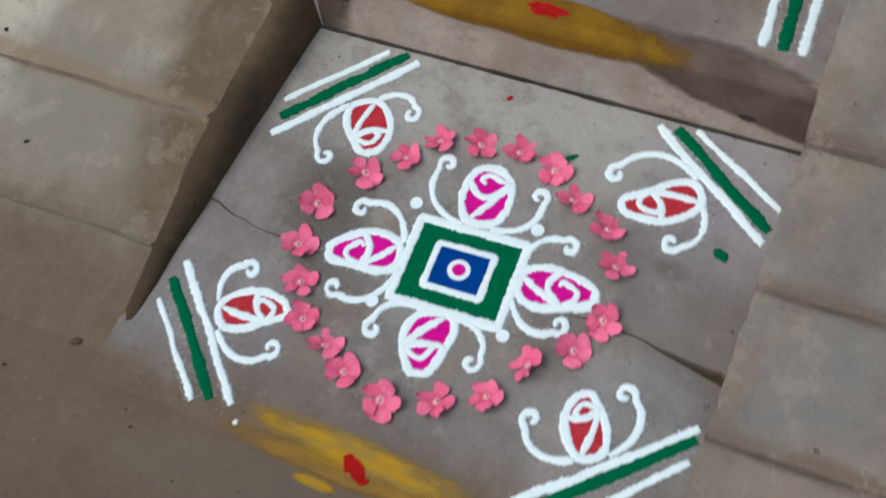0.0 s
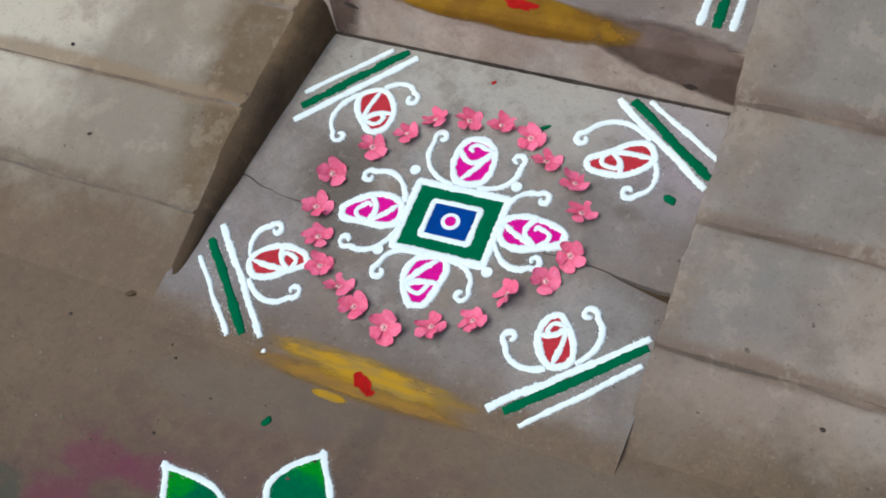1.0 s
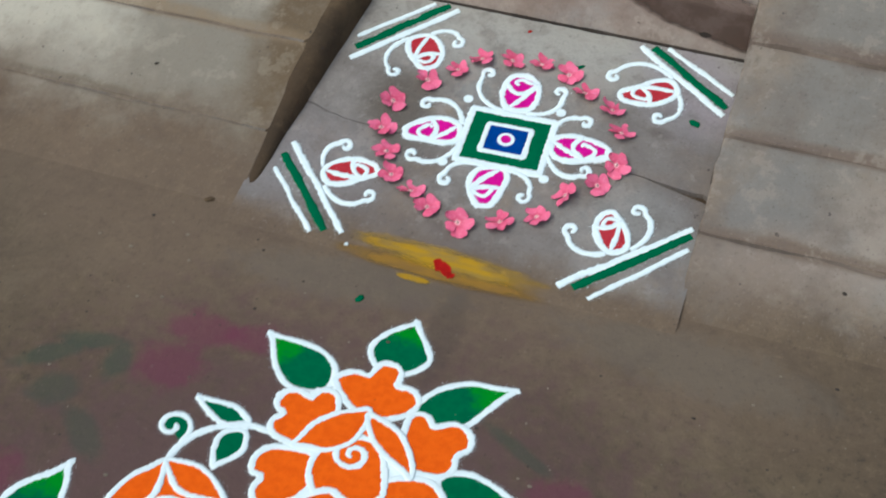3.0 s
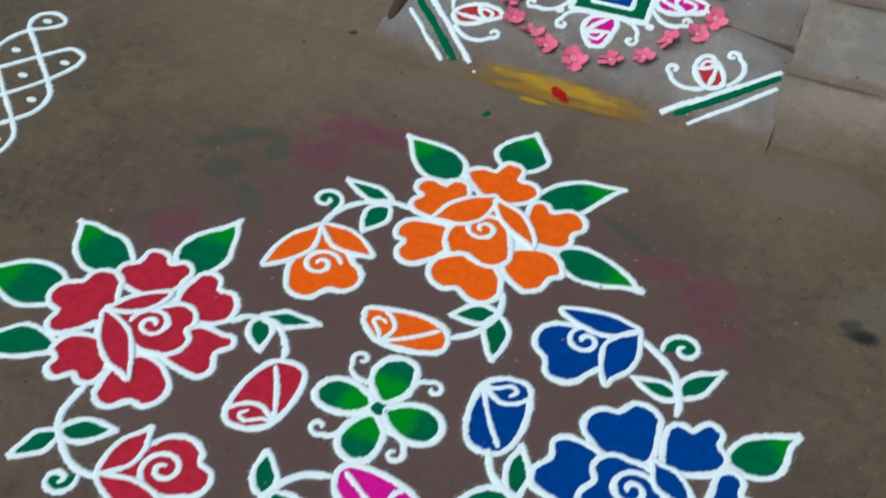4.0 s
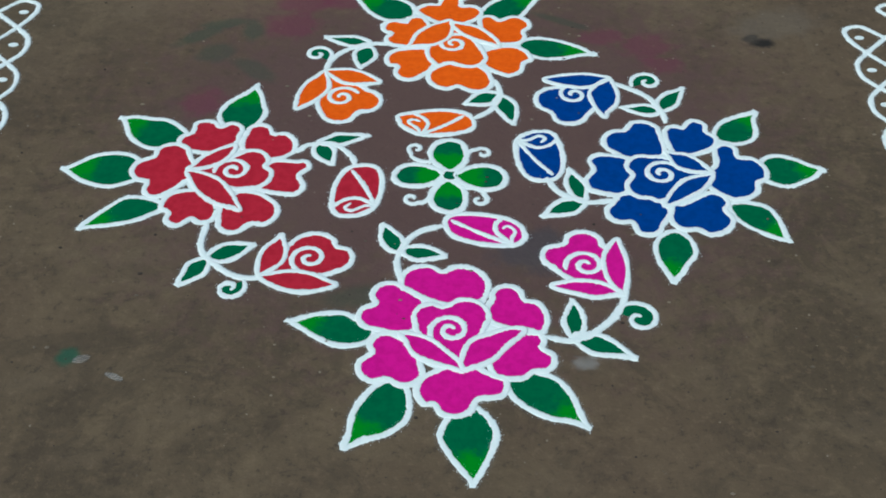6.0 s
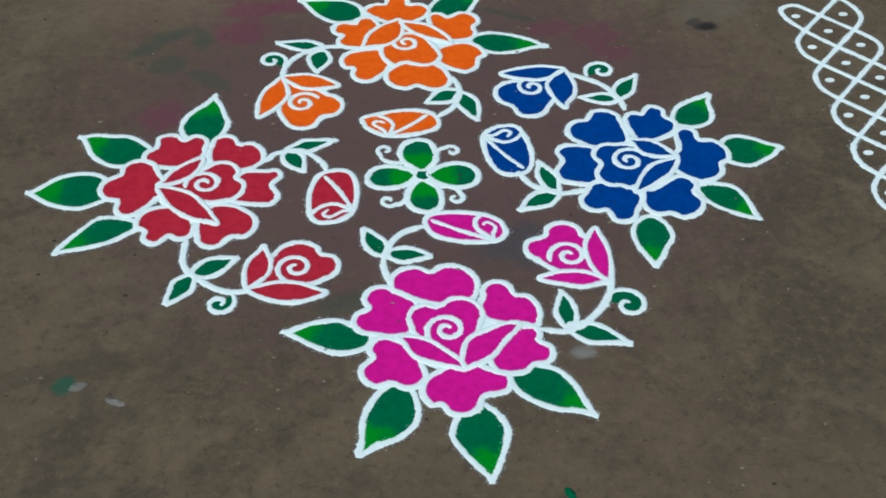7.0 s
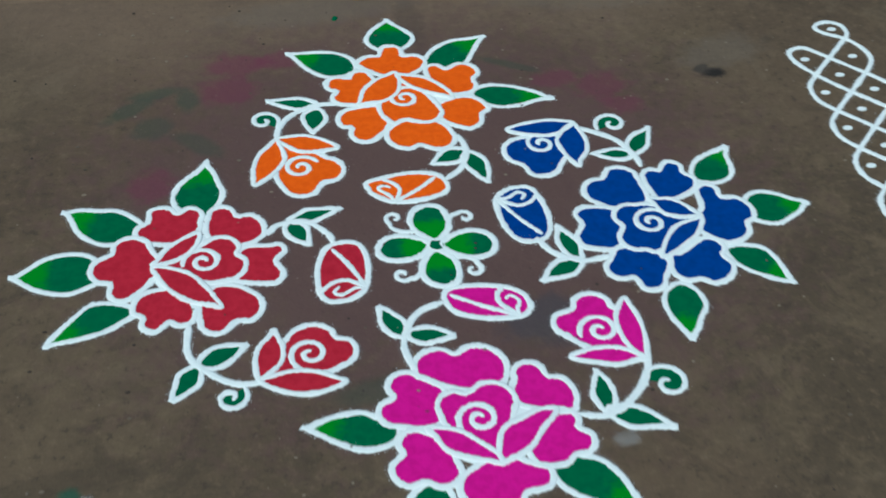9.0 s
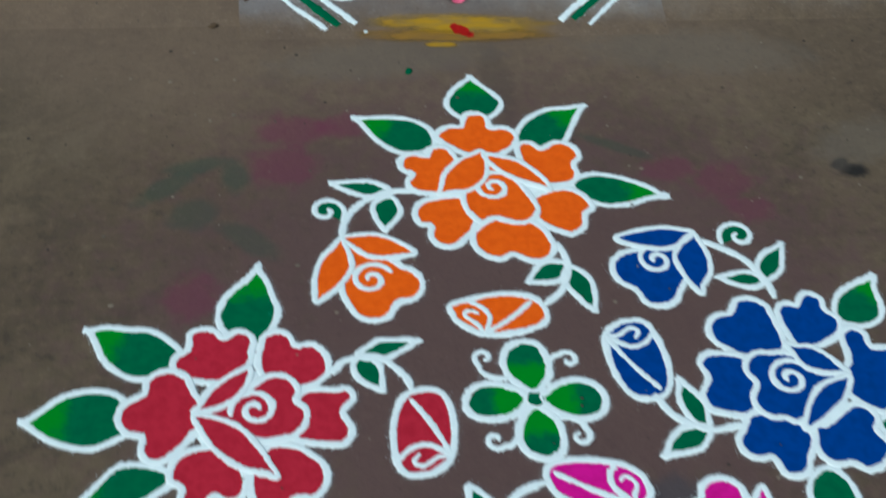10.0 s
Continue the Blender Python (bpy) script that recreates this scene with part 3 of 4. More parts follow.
bm = prism(((BACK_Y, -0.05), (BACK_Y + 0.2, -0.05), (BACK_Y + 0.2, 0.95), (BACK_Y, 0.95)), -3.2, 3.2)
tagged(part("wall_north", bm, M_WALL), "plain plastered plinth wall behind the ramps", "wall", kind="structure")


def round_nose(x, d, lift):
    """A place on the step, d metres up over its nose: below 0 on the riser, above on the tread."""
    d0 = nose * math.pi / 4
    if d < -d0:
        return (x, STEP_Y - lift, STEP_Z - 0.003 - nose + (d + d0))
    if d > d0:
        return (x, STEP_Y + nose + (d - d0), STEP_Z - 0.001 + lift + 0.0008)
    a = math.pi - (d + d0) / (2 * d0) * math.pi / 2
    return (x, STEP_Y + nose + (nose + lift) * math.cos(a), STEP_Z - 0.003 - nose + (nose + lift + 0.002 * (d > 0)) * math.sin(a))


def smear(name, x, y, rx, ry, lie, material, label, category, turn=0.0, power=1.0, wrap=False, lift=0.0006):
    """A thin rubbed smear with a soft ragged edge; wrap: over the step's nose, y is then the way up over it."""
    bm = bmesh.new()
    layer = bm.verts.layers.float.new("along")
    ca, sa = math.cos(radians(turn)), math.sin(radians(turn))
    rings, n = 14, 48

    def place(u, v):
        px, py = x + u * rx * ca - v * ry * sa, y + u * rx * sa + v * ry * ca
        if wrap:
            return round_nose(min(max(px, -0.345), EAST_X - 0.003), max(py, -0.118), lift)
        return (px, py, lie(px, py) + lift)

    mid = bm.verts.new(place(0, 0))
    mid[layer] = 1.0
    last = None
    for r in range(1, rings + 1):
        f = r / rings
        ring = []
        for i in range(n):
            a = 2 * math.pi * i / n
            v = bm.verts.new(place(f * math.cos(a), f * math.sin(a)))
            v[layer] = (1 - f) ** power
            ring.append(v)
        for i in range(n):
            j = (i + 1) % n
            if last:
                bm.faces.new((last[i], ring[i], ring[j], last[j]))
            else:
                bm.faces.new((mid, ring[i], ring[j]))
        last = ring
    ob = part(name, bm, material)
    return tagged(ob, label, category)


smear("turmeric_smear", 0.005, 0.861, 0.205, 0.028, on_slab, M_TURMERIC, "yellow turmeric paste rubbed on the slab's front edge", "turmeric", -2, 0.75, lift=0.0012)
# the darker lower smear stands in for the slab edge's shaded slope
smear("turmeric_smear", -0.005, 0.834, 0.215, 0.022, lambda x, y: max(on_slab(x, y), 0), M_TURMERIC_LOW, "brownish turmeric paste below the slab's edge, darkened as a shaded slope", "turmeric", -1, 0.6, lift=0.0009)
smear("turmeric_smear", -0.040, 0.808, 0.034, 0.0085, lambda x, y: max(on_slab(x, y), 0), M_TURMERIC, "small yellow turmeric dab before the slab", "turmeric", -2, 0.35, lift=0.0014)
smear("turmeric_smear", -0.02, 0.014, 0.27, 0.044, flat, M_TURMERIC_WET, "dark yellow turmeric paste over the step's nose", "turmeric", -2, 0.55, wrap=True, lift=0.0024)
smear("water_stain", 0.33, -0.022, 0.24, 0.062, flat, M_STAIN, "brown water stain over the step's nose", "stain", -13, 0.6, wrap=True, lift=0.0014)
smear("water_stain", -0.34, -0.03, 0.07, 0.12, flat, M_STAIN, "brown water stain on the plastered riser", "stain", 0, 0.9, wrap=True, lift=0.0014)

# ---- the large rangoli on the ground ----


def lobed(a, b, lobes, back=None):
    """A petal's outline: from its foot at a round each lobe (centre, radius, first angle and sweep in degrees) to its foot at b, and home by way of back."""
    out = [Vector(a)]
    root = (Vector(a) + Vector(b)) / 2
    for k, (x, y, r, first, sweep) in enumerate(lobes):
        if k:
            start = Vector((x + r * math.cos(radians(first)), y + r * math.sin(radians(first))))
            notch = (out[-1] + start) / 2
            out[-1] = out[-1].lerp(out[-2], 0.3)
            out.append(notch + (root - notch).normalized() * 0.0075)
        n = max(2, int(abs(radians(sweep)) * r / 0.012))
        out += [Vector((x + r * math.cos(t), y + r * math.sin(t))) for t in (radians(first + sweep * k / n) for k in range(n + 1))][(1 if k else 0):]
    out.append(Vector(b))
    if back:
        out.append(Vector(back))
    keep = out[:1]
    for p in out[1:]:
        if (p - keep[-1]).length > 0.004:
            keep.append(p)
    return keep


def lobed_part(name, spec, colour, parent, line, lift):
    """A lobed bed of powder with its white outline as a part of it."""
    edge = resample(smooth_curve(lobed(*spec), True), 0.004, True)
    ob = part(name, fill(edge, flat, lift), colour, parent)
    part("outline", stroke(edge, line, True, flat, lift, 0.0008), M_WHITE, ob, "white powder outline", True)
    return ob


def bloom(label, colour, petals, core, slivers, eye, leaves):
    """A rose in full bloom seen from above: lobed petals round a cupped centre, two folded inner petals and four leaves."""
    rose = thing("powder_rose", label, "rangoli flower", "roses of the large rangoli")
    for k, spec in enumerate(petals):
        foot = (Vector(spec[0]) + Vector(spec[1])) / 2
        lobed_part("petal", (*spec, foot.lerp(Vector(eye[:2]), 0.25)), colour, rose, 0.0115, 0.0012 + 0.0001 * k)
    mid = sum((Vector(p[0]) + Vector(p[1]) for p in petals), Vector((0, 0))) / (2 * len(petals))
    part("bed", fill([mid + Vector((math.cos(a), math.sin(a))) * 0.080 for a in (t * math.pi / 16 for t in range(32))], lift=0.0009), M_WHITE, rose, "white powder between the petals")
    heart = lobed_part("flower_centre", core, colour, rose, 0.0108, 0.0027)
    part("spiral", stroke(spiral(*eye), 0.0110, lift=0.0027, high=0.0008), M_WHITE, heart, "white powder spiral", True)
    for k, spec in enumerate(slivers):
        outlined("inner_petal", SLIVER, spec, colour, rose, 0.0095, lift=0.0037 + 0.0004 * k)
    for spec in leaves:
        outlined("leaf", LEAF, spec, M_LEAF, rose, 0.0110, lift=0.0004, high=0.0006, label="two-tone green powder leaf", two_tone=True)
    return rose


bloom("orange powder rose with white outlines and green leaves", M_ORANGE,
      (((-0.055, 0.530), (0.041, 0.521), ((-0.047, 0.550, 0.035, 166, -91), (-0.006, 0.593, 0.025, 165, -164), (0.036, 0.554, 0.026, 109, -141),)),
       ((0.061, 0.478), (0.091, 0.435), ((0.077, 0.521, 0.019, -171, -167), (0.134, 0.506, 0.032, 129, -151), (0.126, 0.464, 0.029, 20, -106),)),
       ((0.095, 0.421), (0.069, 0.351), ((0.116, 0.377, 0.049, 79, -84), (0.114, 0.356, 0.034, -4, -88),)),
       ((-0.025, 0.352), (0.065, 0.344), ((-0.007, 0.315, 0.042, 149, 128), (0.050, 0.298, 0.033, -139, 151),)),
       ((-0.061, 0.415), (-0.042, 0.345), ((-0.104, 0.376, 0.034, 96, 131), (-0.089, 0.331, 0.028, 151, 170),)),
       ((-0.052, 0.499), (-0.084, 0.423), ((-0.080, 0.511, 0.024, 11, 141), (-0.126, 0.494, 0.025, 57, 173), (-0.118, 0.449, 0.024, 134, 135),))),
      ((-0.043, 0.438), (0.049, 0.439), ((0.008, 0.402, 0.061, 163, 75), (0.035, 0.384, 0.035, -134, 134),), (0.004, 0.494)),
      ((-0.005, 0.519, -132, 0.132, 0.043, 0.020), (-0.006, 0.511, -40, 0.140, 0.026, 0.017)),
      (0.003, 0.432, 0.037, 0.005, 1.55, 60, 1),
      ((-0.089, 0.538, 150, 0.146, 0.044, 0.045), (-0.004, 0.598, 87, 0.117, 0.049, 0.051), (0.065, 0.539, 35, 0.160, 0.039, 0.043), (0.143, 0.435, -12, 0.154, 0.034, 0.039)))
bloom("dark red powder rose with white outlines and green leaves", M_RED,
      (((-0.495, 0.065), (-0.416, 0.089), ((-0.505, 0.096, 0.022, -128, -124), (-0.481, 0.131, 0.028, 163, -126), (-0.431, 0.129, 0.023, 133, -163),)),
       ((-0.403, 0.084), (-0.334, 0.043), ((-0.374, 0.124, 0.024, -173, -179), (-0.341, 0.083, 0.042, 84, -114),)),
       ((-0.337, 0.037), (-0.355, -0.044), ((-0.283, 0.023, 0.016, 127, -192), (-0.297, -0.034, 0.024, 40, -124),)),
       ((-0.355, -0.056), (-0.418, -0.093), ((-0.351, -0.106, 0.038, 58, -132), (-0.391, -0.137, 0.026, -27, -154),)),
       ((-0.426, -0.099), (-0.482, -0.050), ((-0.447, -0.116, 0.022, 6, -146), (-0.493, -0.125, 0.021, -38, -154), (-0.490, -0.089, 0.038, -143, -100),)),
       ((-0.495, 0.042), (-0.500, -0.032), ((-0.533, 0.050, 0.035, 36, 124), (-0.567, 0.008, 0.034, 109, 140), (-0.545, -0.046, 0.023, 155, 167),))),
      ((-0.433, 0.035), (-0.411, -0.042), ((-0.379, 0.034, 0.033, 131, -139), (-0.374, -0.005, 0.038, 36, -112),), (-0.493, 0.006)),
      ((-0.413, 0.082, -139, 0.112, 0.025, 0.011), (-0.494, 0.003, -44, 0.157, 0.026, 0.025)),
      (-0.409, 0.008, 0.037, 0.005, 1.55, 195, -1),
      ((-0.519, 0.103, 154, 0.148, 0.056, 0.036), (-0.582, 0.002, 177, 0.151, 0.044, 0.054), (-0.527, -0.097, -157, 0.148, 0.019, 0.049), (-0.409, 0.126, 85, 0.149, 0.059, 0.033)))
bloom("blue powder rose with white outlines and green leaves", M_BLUE,
      (((0.337, 0.058), (0.411, 0.074), ((0.331, 0.106, 0.035, -118, -148), (0.373, 0.136, 0.034, 144, -128),)),
       ((0.419, 0.113), (0.464, 0.069), ((0.438, 0.136, 0.020, -166, -141), (0.478, 0.151, 0.023, 142, -141), (0.480, 0.114, 0.035, 37, -102),)),
       ((0.503, 0.036), (0.493, -0.037), ((0.528, 0.080, 0.021, -169, -211), (0.553, 0.020, 0.044, 79, -114), (0.531, -0.013, 0.046, -9, -94),)),
       ((0.424, -0.076), (0.406, -0.092), ((0.486, -0.068, 0.026, 120, -151), (0.470, -0.111, 0.044, 17, -120), (0.432, -0.114, 0.030, -72, -114),)),
       ((0.319, -0.048), (0.403, -0.092), ((0.314, -0.098, 0.027, 121, 171), (0.358, -0.132, 0.026, -162, 160),)),
       ((0.338, 0.054), (0.321, -0.049), ((0.289, 0.041, 0.025, 76, 106), (0.282, -0.016, 0.028, 129, 112),))),
      ((0.413, 0.056), (0.400, -0.063), ((0.367, 0.029, 0.033, 67, 129), (0.362, -0.027, 0.032, 140, 142),), (0.493, 0.014)),
      ((0.413, 0.074, -35, 0.100, 0.014, 0.028), (0.494, 0.011, -138, 0.139, 0.020, 0.022)),
      (0.399, 0.010, 0.038, 0.005, 1.55, 30, 1),
      ((0.515, 0.119, 44, 0.123, 0.023, 0.048), (0.582, 0.014, 6, 0.122, 0.052, 0.040), (0.516, -0.075, -46, 0.129, 0.042, 0.026), (0.407, -0.148, -99, 0.128, 0.036, 0.035)))
bloom("magenta powder rose with white outlines and green leaves", M_MAGENTA,
      (((-0.070, -0.303), (0.055, -0.328), ((-0.042, -0.282, 0.039, -178, -129), (0.022, -0.291, 0.047, 120, -120),)),
       ((-0.043, -0.323), (-0.067, -0.402), ((-0.099, -0.315, 0.029, 46, 156), (-0.122, -0.365, 0.027, 107, 156),)),
       ((0.067, -0.343), (0.131, -0.397), ((0.101, -0.316, 0.026, -164, -191), (0.116, -0.366, 0.051, 61, -99),)),
       ((0.075, -0.441), (0.067, -0.465), ((0.131, -0.420, 0.029, 147, -152), (0.150, -0.457, 0.025, 55, -139), (0.107, -0.443, 0.055, -56, -68),)),
       ((-0.016, -0.484), (0.072, -0.490), ((-0.011, -0.523, 0.036, 133, 110), (0.013, -0.538, 0.037, -146, 109), (0.074, -0.514, 0.023, -119, 154),)),
       ((-0.068, -0.418), (-0.045, -0.458), ((-0.100, -0.429, 0.026, 57, 147), (-0.111, -0.476, 0.031, 136, 134), (-0.068, -0.483, 0.031, -129, 117),))),
      ((-0.044, -0.408), (0.045, -0.425), ((-0.026, -0.366, 0.030, -159, -125), (0.031, -0.363, 0.038, 133, -152),), (0.011, -0.471)),
      ((-0.079, -0.403, -37, 0.132, 0.021, 0.020), (0.026, -0.485, 43, 0.139, 0.036, 0.013)),
      (0.006, -0.395, 0.037, 0.005, 1.55, 215, -1),
      ((-0.124, -0.405, 168, 0.141, 0.038, 0.034), (-0.079, -0.508, -120, 0.146, 0.053, 0.031), (0.030, -0.556, -85, 0.145, 0.041, 0.040), (0.104, -0.494, -40, 0.150, 0.044, 0.034)))


def curl(centre, entry, parent, line=0.0098, way=1, turns=1.3):
    """A green curl with a white spiral round it."""
    c, e = Vector(centre), Vector(entry)
    r = (e - c).length * 1.12
    start = math.degrees(math.atan2(e.y - c.y, e.x - c.x))
    ring = [c + (p - c) * 0.96 for p in spiral(c.x, c.y, r, 0.004, turns, start, way)[:int(41 / turns)]]
    ob = part("curl", fill(ring), M_GREEN, parent, "green powder curl")
    part("outline", stroke(spiral(c.x, c.y, r, 0.004, turns, start, way), line, lift=0.0012), M_WHITE, ob, "white powder spiral", True)


def sprig(label, colour, stem, leaves, bud, curl_at=None, way=1):
    """A stem with leaves that ends in an opening bud (with a curl) or a closed bud."""
    ob = thing("rosebud_sprig", label, "rangoli bud", "sprigs of the large rangoli")
    part("stem", stroke(smooth_curve(stem), 0.0125), M_WHITE, ob, "white powder stem", True)
    for spec in leaves:
        outlined("leaf", LEAF, spec, M_GREEN, ob, 0.0105, label="green powder leaf")
    if curl_at:
        curl(curl_at[0], curl_at[1], ob, way=way)
    return ob


def open_bud(ob, colour, sepals, cup, eye):
    """An opening bud: a lobed cup with a spiral in it between two pointed sepals."""
    bowl = lobed_part("bud", cup, colour, ob, 0.0112, 0.0008)
    part("spiral", stroke(spiral(*eye), 0.0102, lift=0.0008, high=0.0008), M_WHITE, bowl, "white powder spiral", True)
    for spec in sepals:
        outlined("sepal", SLIVER, spec, colour, ob, 0.0098, lift=0.0022)


def rosebud(ob, colour, base, corner_a, corner_b, far, lie=flat, line=0.0112, lip=0.18):
    """A closed bud: a rounded cup from its stem to two corners, a curled mouth between them, a fold from one corner."""
    o, a, b, f = (Vector(p) for p in (base, corner_a, corner_b, far))
    a, b = a.lerp(b, 0.11), b.lerp(a, 0.11)
    mid = (a + b) / 2
    edge = [o, o.lerp(a, 0.10) + (a - b) * 0.33, o.lerp(a, 0.50) + (a - b) * 0.31, a, f.lerp(a, 0.5) + (f - mid) * 0.38, f, f.lerp(b, 0.5) + (f - mid) * 0.38, b, o.lerp(b, 0.50) + (b - a) * 0.31, o.lerp(b, 0.10) + (b - a) * 0.33]
    edge = resample(smooth_curve(edge, True), 0.004, True)
    bud = part("bud", fill(edge, lie), colour, ob)
    part("outline", stroke(edge, line, True, lie, high=0.0008), M_WHITE, bud, "white powder outline", True)
    deep = o - mid
    thin = line * 0.85
    arc = (a, a.lerp(b, 0.25) + deep * 0.9 * lip, a.lerp(b, 0.55) + deep * 1.1 * lip, a.lerp(b, 0.85) + deep * 0.45 * lip, b)
    part("lip", stroke(smooth_curve(arc), thin, lie=lie, high=0.0009), M_WHITE, bud, "white powder line", True)
    hook = (b.lerp(a, 0.08), b.lerp(f, 0.45) + deep * 0.10, mid.lerp(f, 0.45), mid.lerp(a, 0.40) - deep * 0.02, mid.lerp(a, 0.15) + deep * 0.08)
    part("curl", stroke(smooth_curve(hook), thin * 0.85, lie=lie, high=0.0009), M_WHITE, bud, "white powder curl", True)
    start = o.lerp(a, 0.12) + (a - b) * 0.18
    part("fold", stroke(smooth_curve((start, start.lerp(b, 0.5) + (o - a) * 0.04, b)), thin, lie=lie, high=0.0009), M_WHITE, bud, "white powder line", True)


s = sprig("orange opening rosebud on a white stem with green leaves", M_ORANGE, ((-0.122, 0.429), (-0.174, 0.431), (-0.224, 0.407), (-0.253, 0.370), (-0.262, 0.333)),
          ((-0.174, 0.428, 165, 0.101, 0.017, 0.019), (-0.175, 0.418, -102, 0.077, 0.020, 0.026)), None, ((-0.284, 0.391), (-0.262, 0.370)), 1)
open_bud(s, M_ORANGE, ((-0.263, 0.328, -110, 0.136, 0.030, 0.018), (-0.263, 0.328, -16, 0.125, 0.020, 0.026)),
         ((-0.187, 0.281), (-0.269, 0.226), ((-0.178, 0.230, 0.036, 79, -154), (-0.223, 0.196, 0.036, -31, -136),), (-0.258, 0.322)), (-0.222, 0.242, 0.036, 0.005, 1.5, 20, 1))
s = sprig("closed orange rosebud on a white stem with green leaves", M_ORANGE, ((0.089, 0.304), (0.097, 0.273), (0.097, 0.248), (0.080, 0.205), (0.046, 0.176)),
          ((0.094, 0.255, -154, 0.074, 0.020, 0.021), (0.097, 0.248, -73, 0.093, 0.023, 0.019)), None)
rosebud(s, M_ORANGE, (0.044, 0.169), (-0.082, 0.201), (-0.055, 0.114), (-0.103, 0.166))
s = sprig("red opening rosebud on a white stem with green leaves", M_RED, ((-0.436, -0.139), (-0.438, -0.204), (-0.402, -0.250), (-0.363, -0.275), (-0.320, -0.277)),
          ((-0.421, -0.227, 23, 0.084, 0.021, 0.022), (-0.423, -0.231, -122, 0.077, 0.020, 0.018)), None, ((-0.374, -0.302), (-0.354, -0.285)), -1)
open_bud(s, M_RED, ((-0.326, -0.273, 75, 0.109, 0.018, 0.024), (-0.326, -0.273, -7, 0.139, 0.017, 0.028)),
         ((-0.295, -0.214), (-0.225, -0.269), ((-0.238, -0.207, 0.044, 146, -116), (-0.199, -0.226, 0.031, 72, -147),), (-0.321, -0.270)), (-0.243, -0.226, 0.037, 0.005, 1.5, 250, -1))
s = sprig("closed red rosebud on a white stem with green leaves", M_RED, ((-0.296, 0.065), (-0.273, 0.088), (-0.224, 0.090), (-0.189, 0.054), (-0.181, 0.029)),
          ((-0.251, 0.094, 15, 0.093, 0.018, 0.015), (-0.251, 0.094, -67, 0.072, 0.017, 0.022)), None)
rosebud(s, M_RED, (-0.165, 0.028), (-0.226, -0.093), (-0.125, -0.087), (-0.182, -0.115))
s = sprig("blue opening rosebud on a white stem with green leaves", M_BLUE, ((0.423, 0.167), (0.420, 0.199), (0.393, 0.255), (0.332, 0.297)),
          ((0.417, 0.206, 172, 0.076, 0.018, 0.015), (0.417, 0.206, 56, 0.094, 0.021, 0.016)), None, ((0.401, 0.303), (0.372, 0.288)), -1)
open_bud(s, M_BLUE, ((0.323, 0.312, -178, 0.135, 0.027, 0.017), (0.323, 0.312, -98, 0.130, 0.020, 0.036)),
         ((0.244, 0.286), (0.288, 0.219), ((0.211, 0.239, 0.041, 91, 140), (0.234, 0.199, 0.037, -151, 135),), (0.314, 0.299)), (0.248, 0.258, 0.036, 0.005, 1.5, 40, 1))
s = sprig("closed blue rosebud on a white stem with green leaves", M_BLUE, ((0.301, -0.065), (0.251, -0.071), (0.204, -0.045), (0.181, -0.003)),
          ((0.246, -0.065, 103, 0.090, 0.020, 0.016), (0.246, -0.068, -150, 0.087, 0.018, 0.021)), None)
rosebud(s, M_BLUE, (0.176, -0.011), (0.218, 0.113), (0.118, 0.108), (0.175, 0.136))
s = sprig("magenta opening rosebud on a white stem with green leaves", M_MAGENTA, ((0.159, -0.405), (0.206, -0.414), (0.250, -0.390), (0.289, -0.345), (0.304, -0.300)),
          ((0.210, -0.405, 89, 0.083, 0.016, 0.018), (0.210, -0.405, -25, 0.104, 0.020, 0.019)), None, ((0.321, -0.363), (0.285, -0.350)), -1)
open_bud(s, M_MAGENTA, ((0.300, -0.307, 91, 0.139, 0.029, 0.014), (0.300, -0.307, 172, 0.126, 0.013, 0.023)),
         ((0.280, -0.203), (0.213, -0.272), ((0.238, -0.185, 0.034, -3, 155), (0.193, -0.215, 0.028, 95, 147),), (0.295, -0.306)), (0.240, -0.236, 0.038, 0.005, 1.5, 200, -1))
s = sprig("closed magenta rosebud on a white stem with green leaves", M_MAGENTA, ((-0.077, -0.285), (-0.090, -0.237), (-0.078, -0.188), (-0.052, -0.155), (-0.010, -0.139)),
          ((-0.088, -0.208, 115, 0.079, 0.018, 0.020), (-0.080, -0.205, -10, 0.078, 0.019, 0.018)), None)
rosebud(s, M_MAGENTA, (-0.006, -0.140), (0.096, -0.107), (0.117, -0.198), (0.134, -0.153))


def tendril(start, end, side, lie=flat, line=0.010, rc=0.016):
    """A line that swings out to one side and ends in a small curl."""
    a, b = Vector(start), Vector(end)
    d = b - a
    n = Vector((-d.y, d.x)).normalized() * side
    way = -1 if side > 0 else 1
    top = b + n * rc
    pts = [a.lerp(top, t) + n * (0.24 * d.length * 4 * t * (1 - t)) for t in (0, 0.2, 0.4, 0.6, 0.8)]
    start_a = math.degrees(math.atan2(n.y, n.x)) - way * 12
    c = b
    pts += [p for p in spiral(c.x, c.y, rc, 0.004, 0.95, start_a, way, 14)]
    return stroke(smooth_curve(pts, steps=4), line, lie=lie, taper=(0.8, 0.5))


centre = thing("powder_butterfly_flower", "green four-petalled powder flower with white curls", "rangoli flower")
for spec in ((-0.001, 0.012, 92, 0.094, 0.034, 0.034), (-0.012, 0.000, 179, 0.092, 0.033, 0.033), (0.008, 0.000, -4, 0.096, 0.034, 0.034), (-0.004, -0.012, -87, 0.090, 0.032, 0.033)):
    x, y, turn, length, l, r = spec
    edge = resample(smooth_curve(shaped(BUD, x, y, turn, length, l, r), True), 0.004, True)
    d = Vector((math.cos(radians(turn)), math.sin(radians(turn))))
    petal = part("petal", fill(edge, along=lambda co: 1.18 - ((co.x - x) * d.x + (co.y - y) * d.y) / length), M_LEAF, centre, "two-tone green powder petal")
    part("outline", stroke(edge, 0.0125, True), M_WHITE, petal, "white powder outline", True)
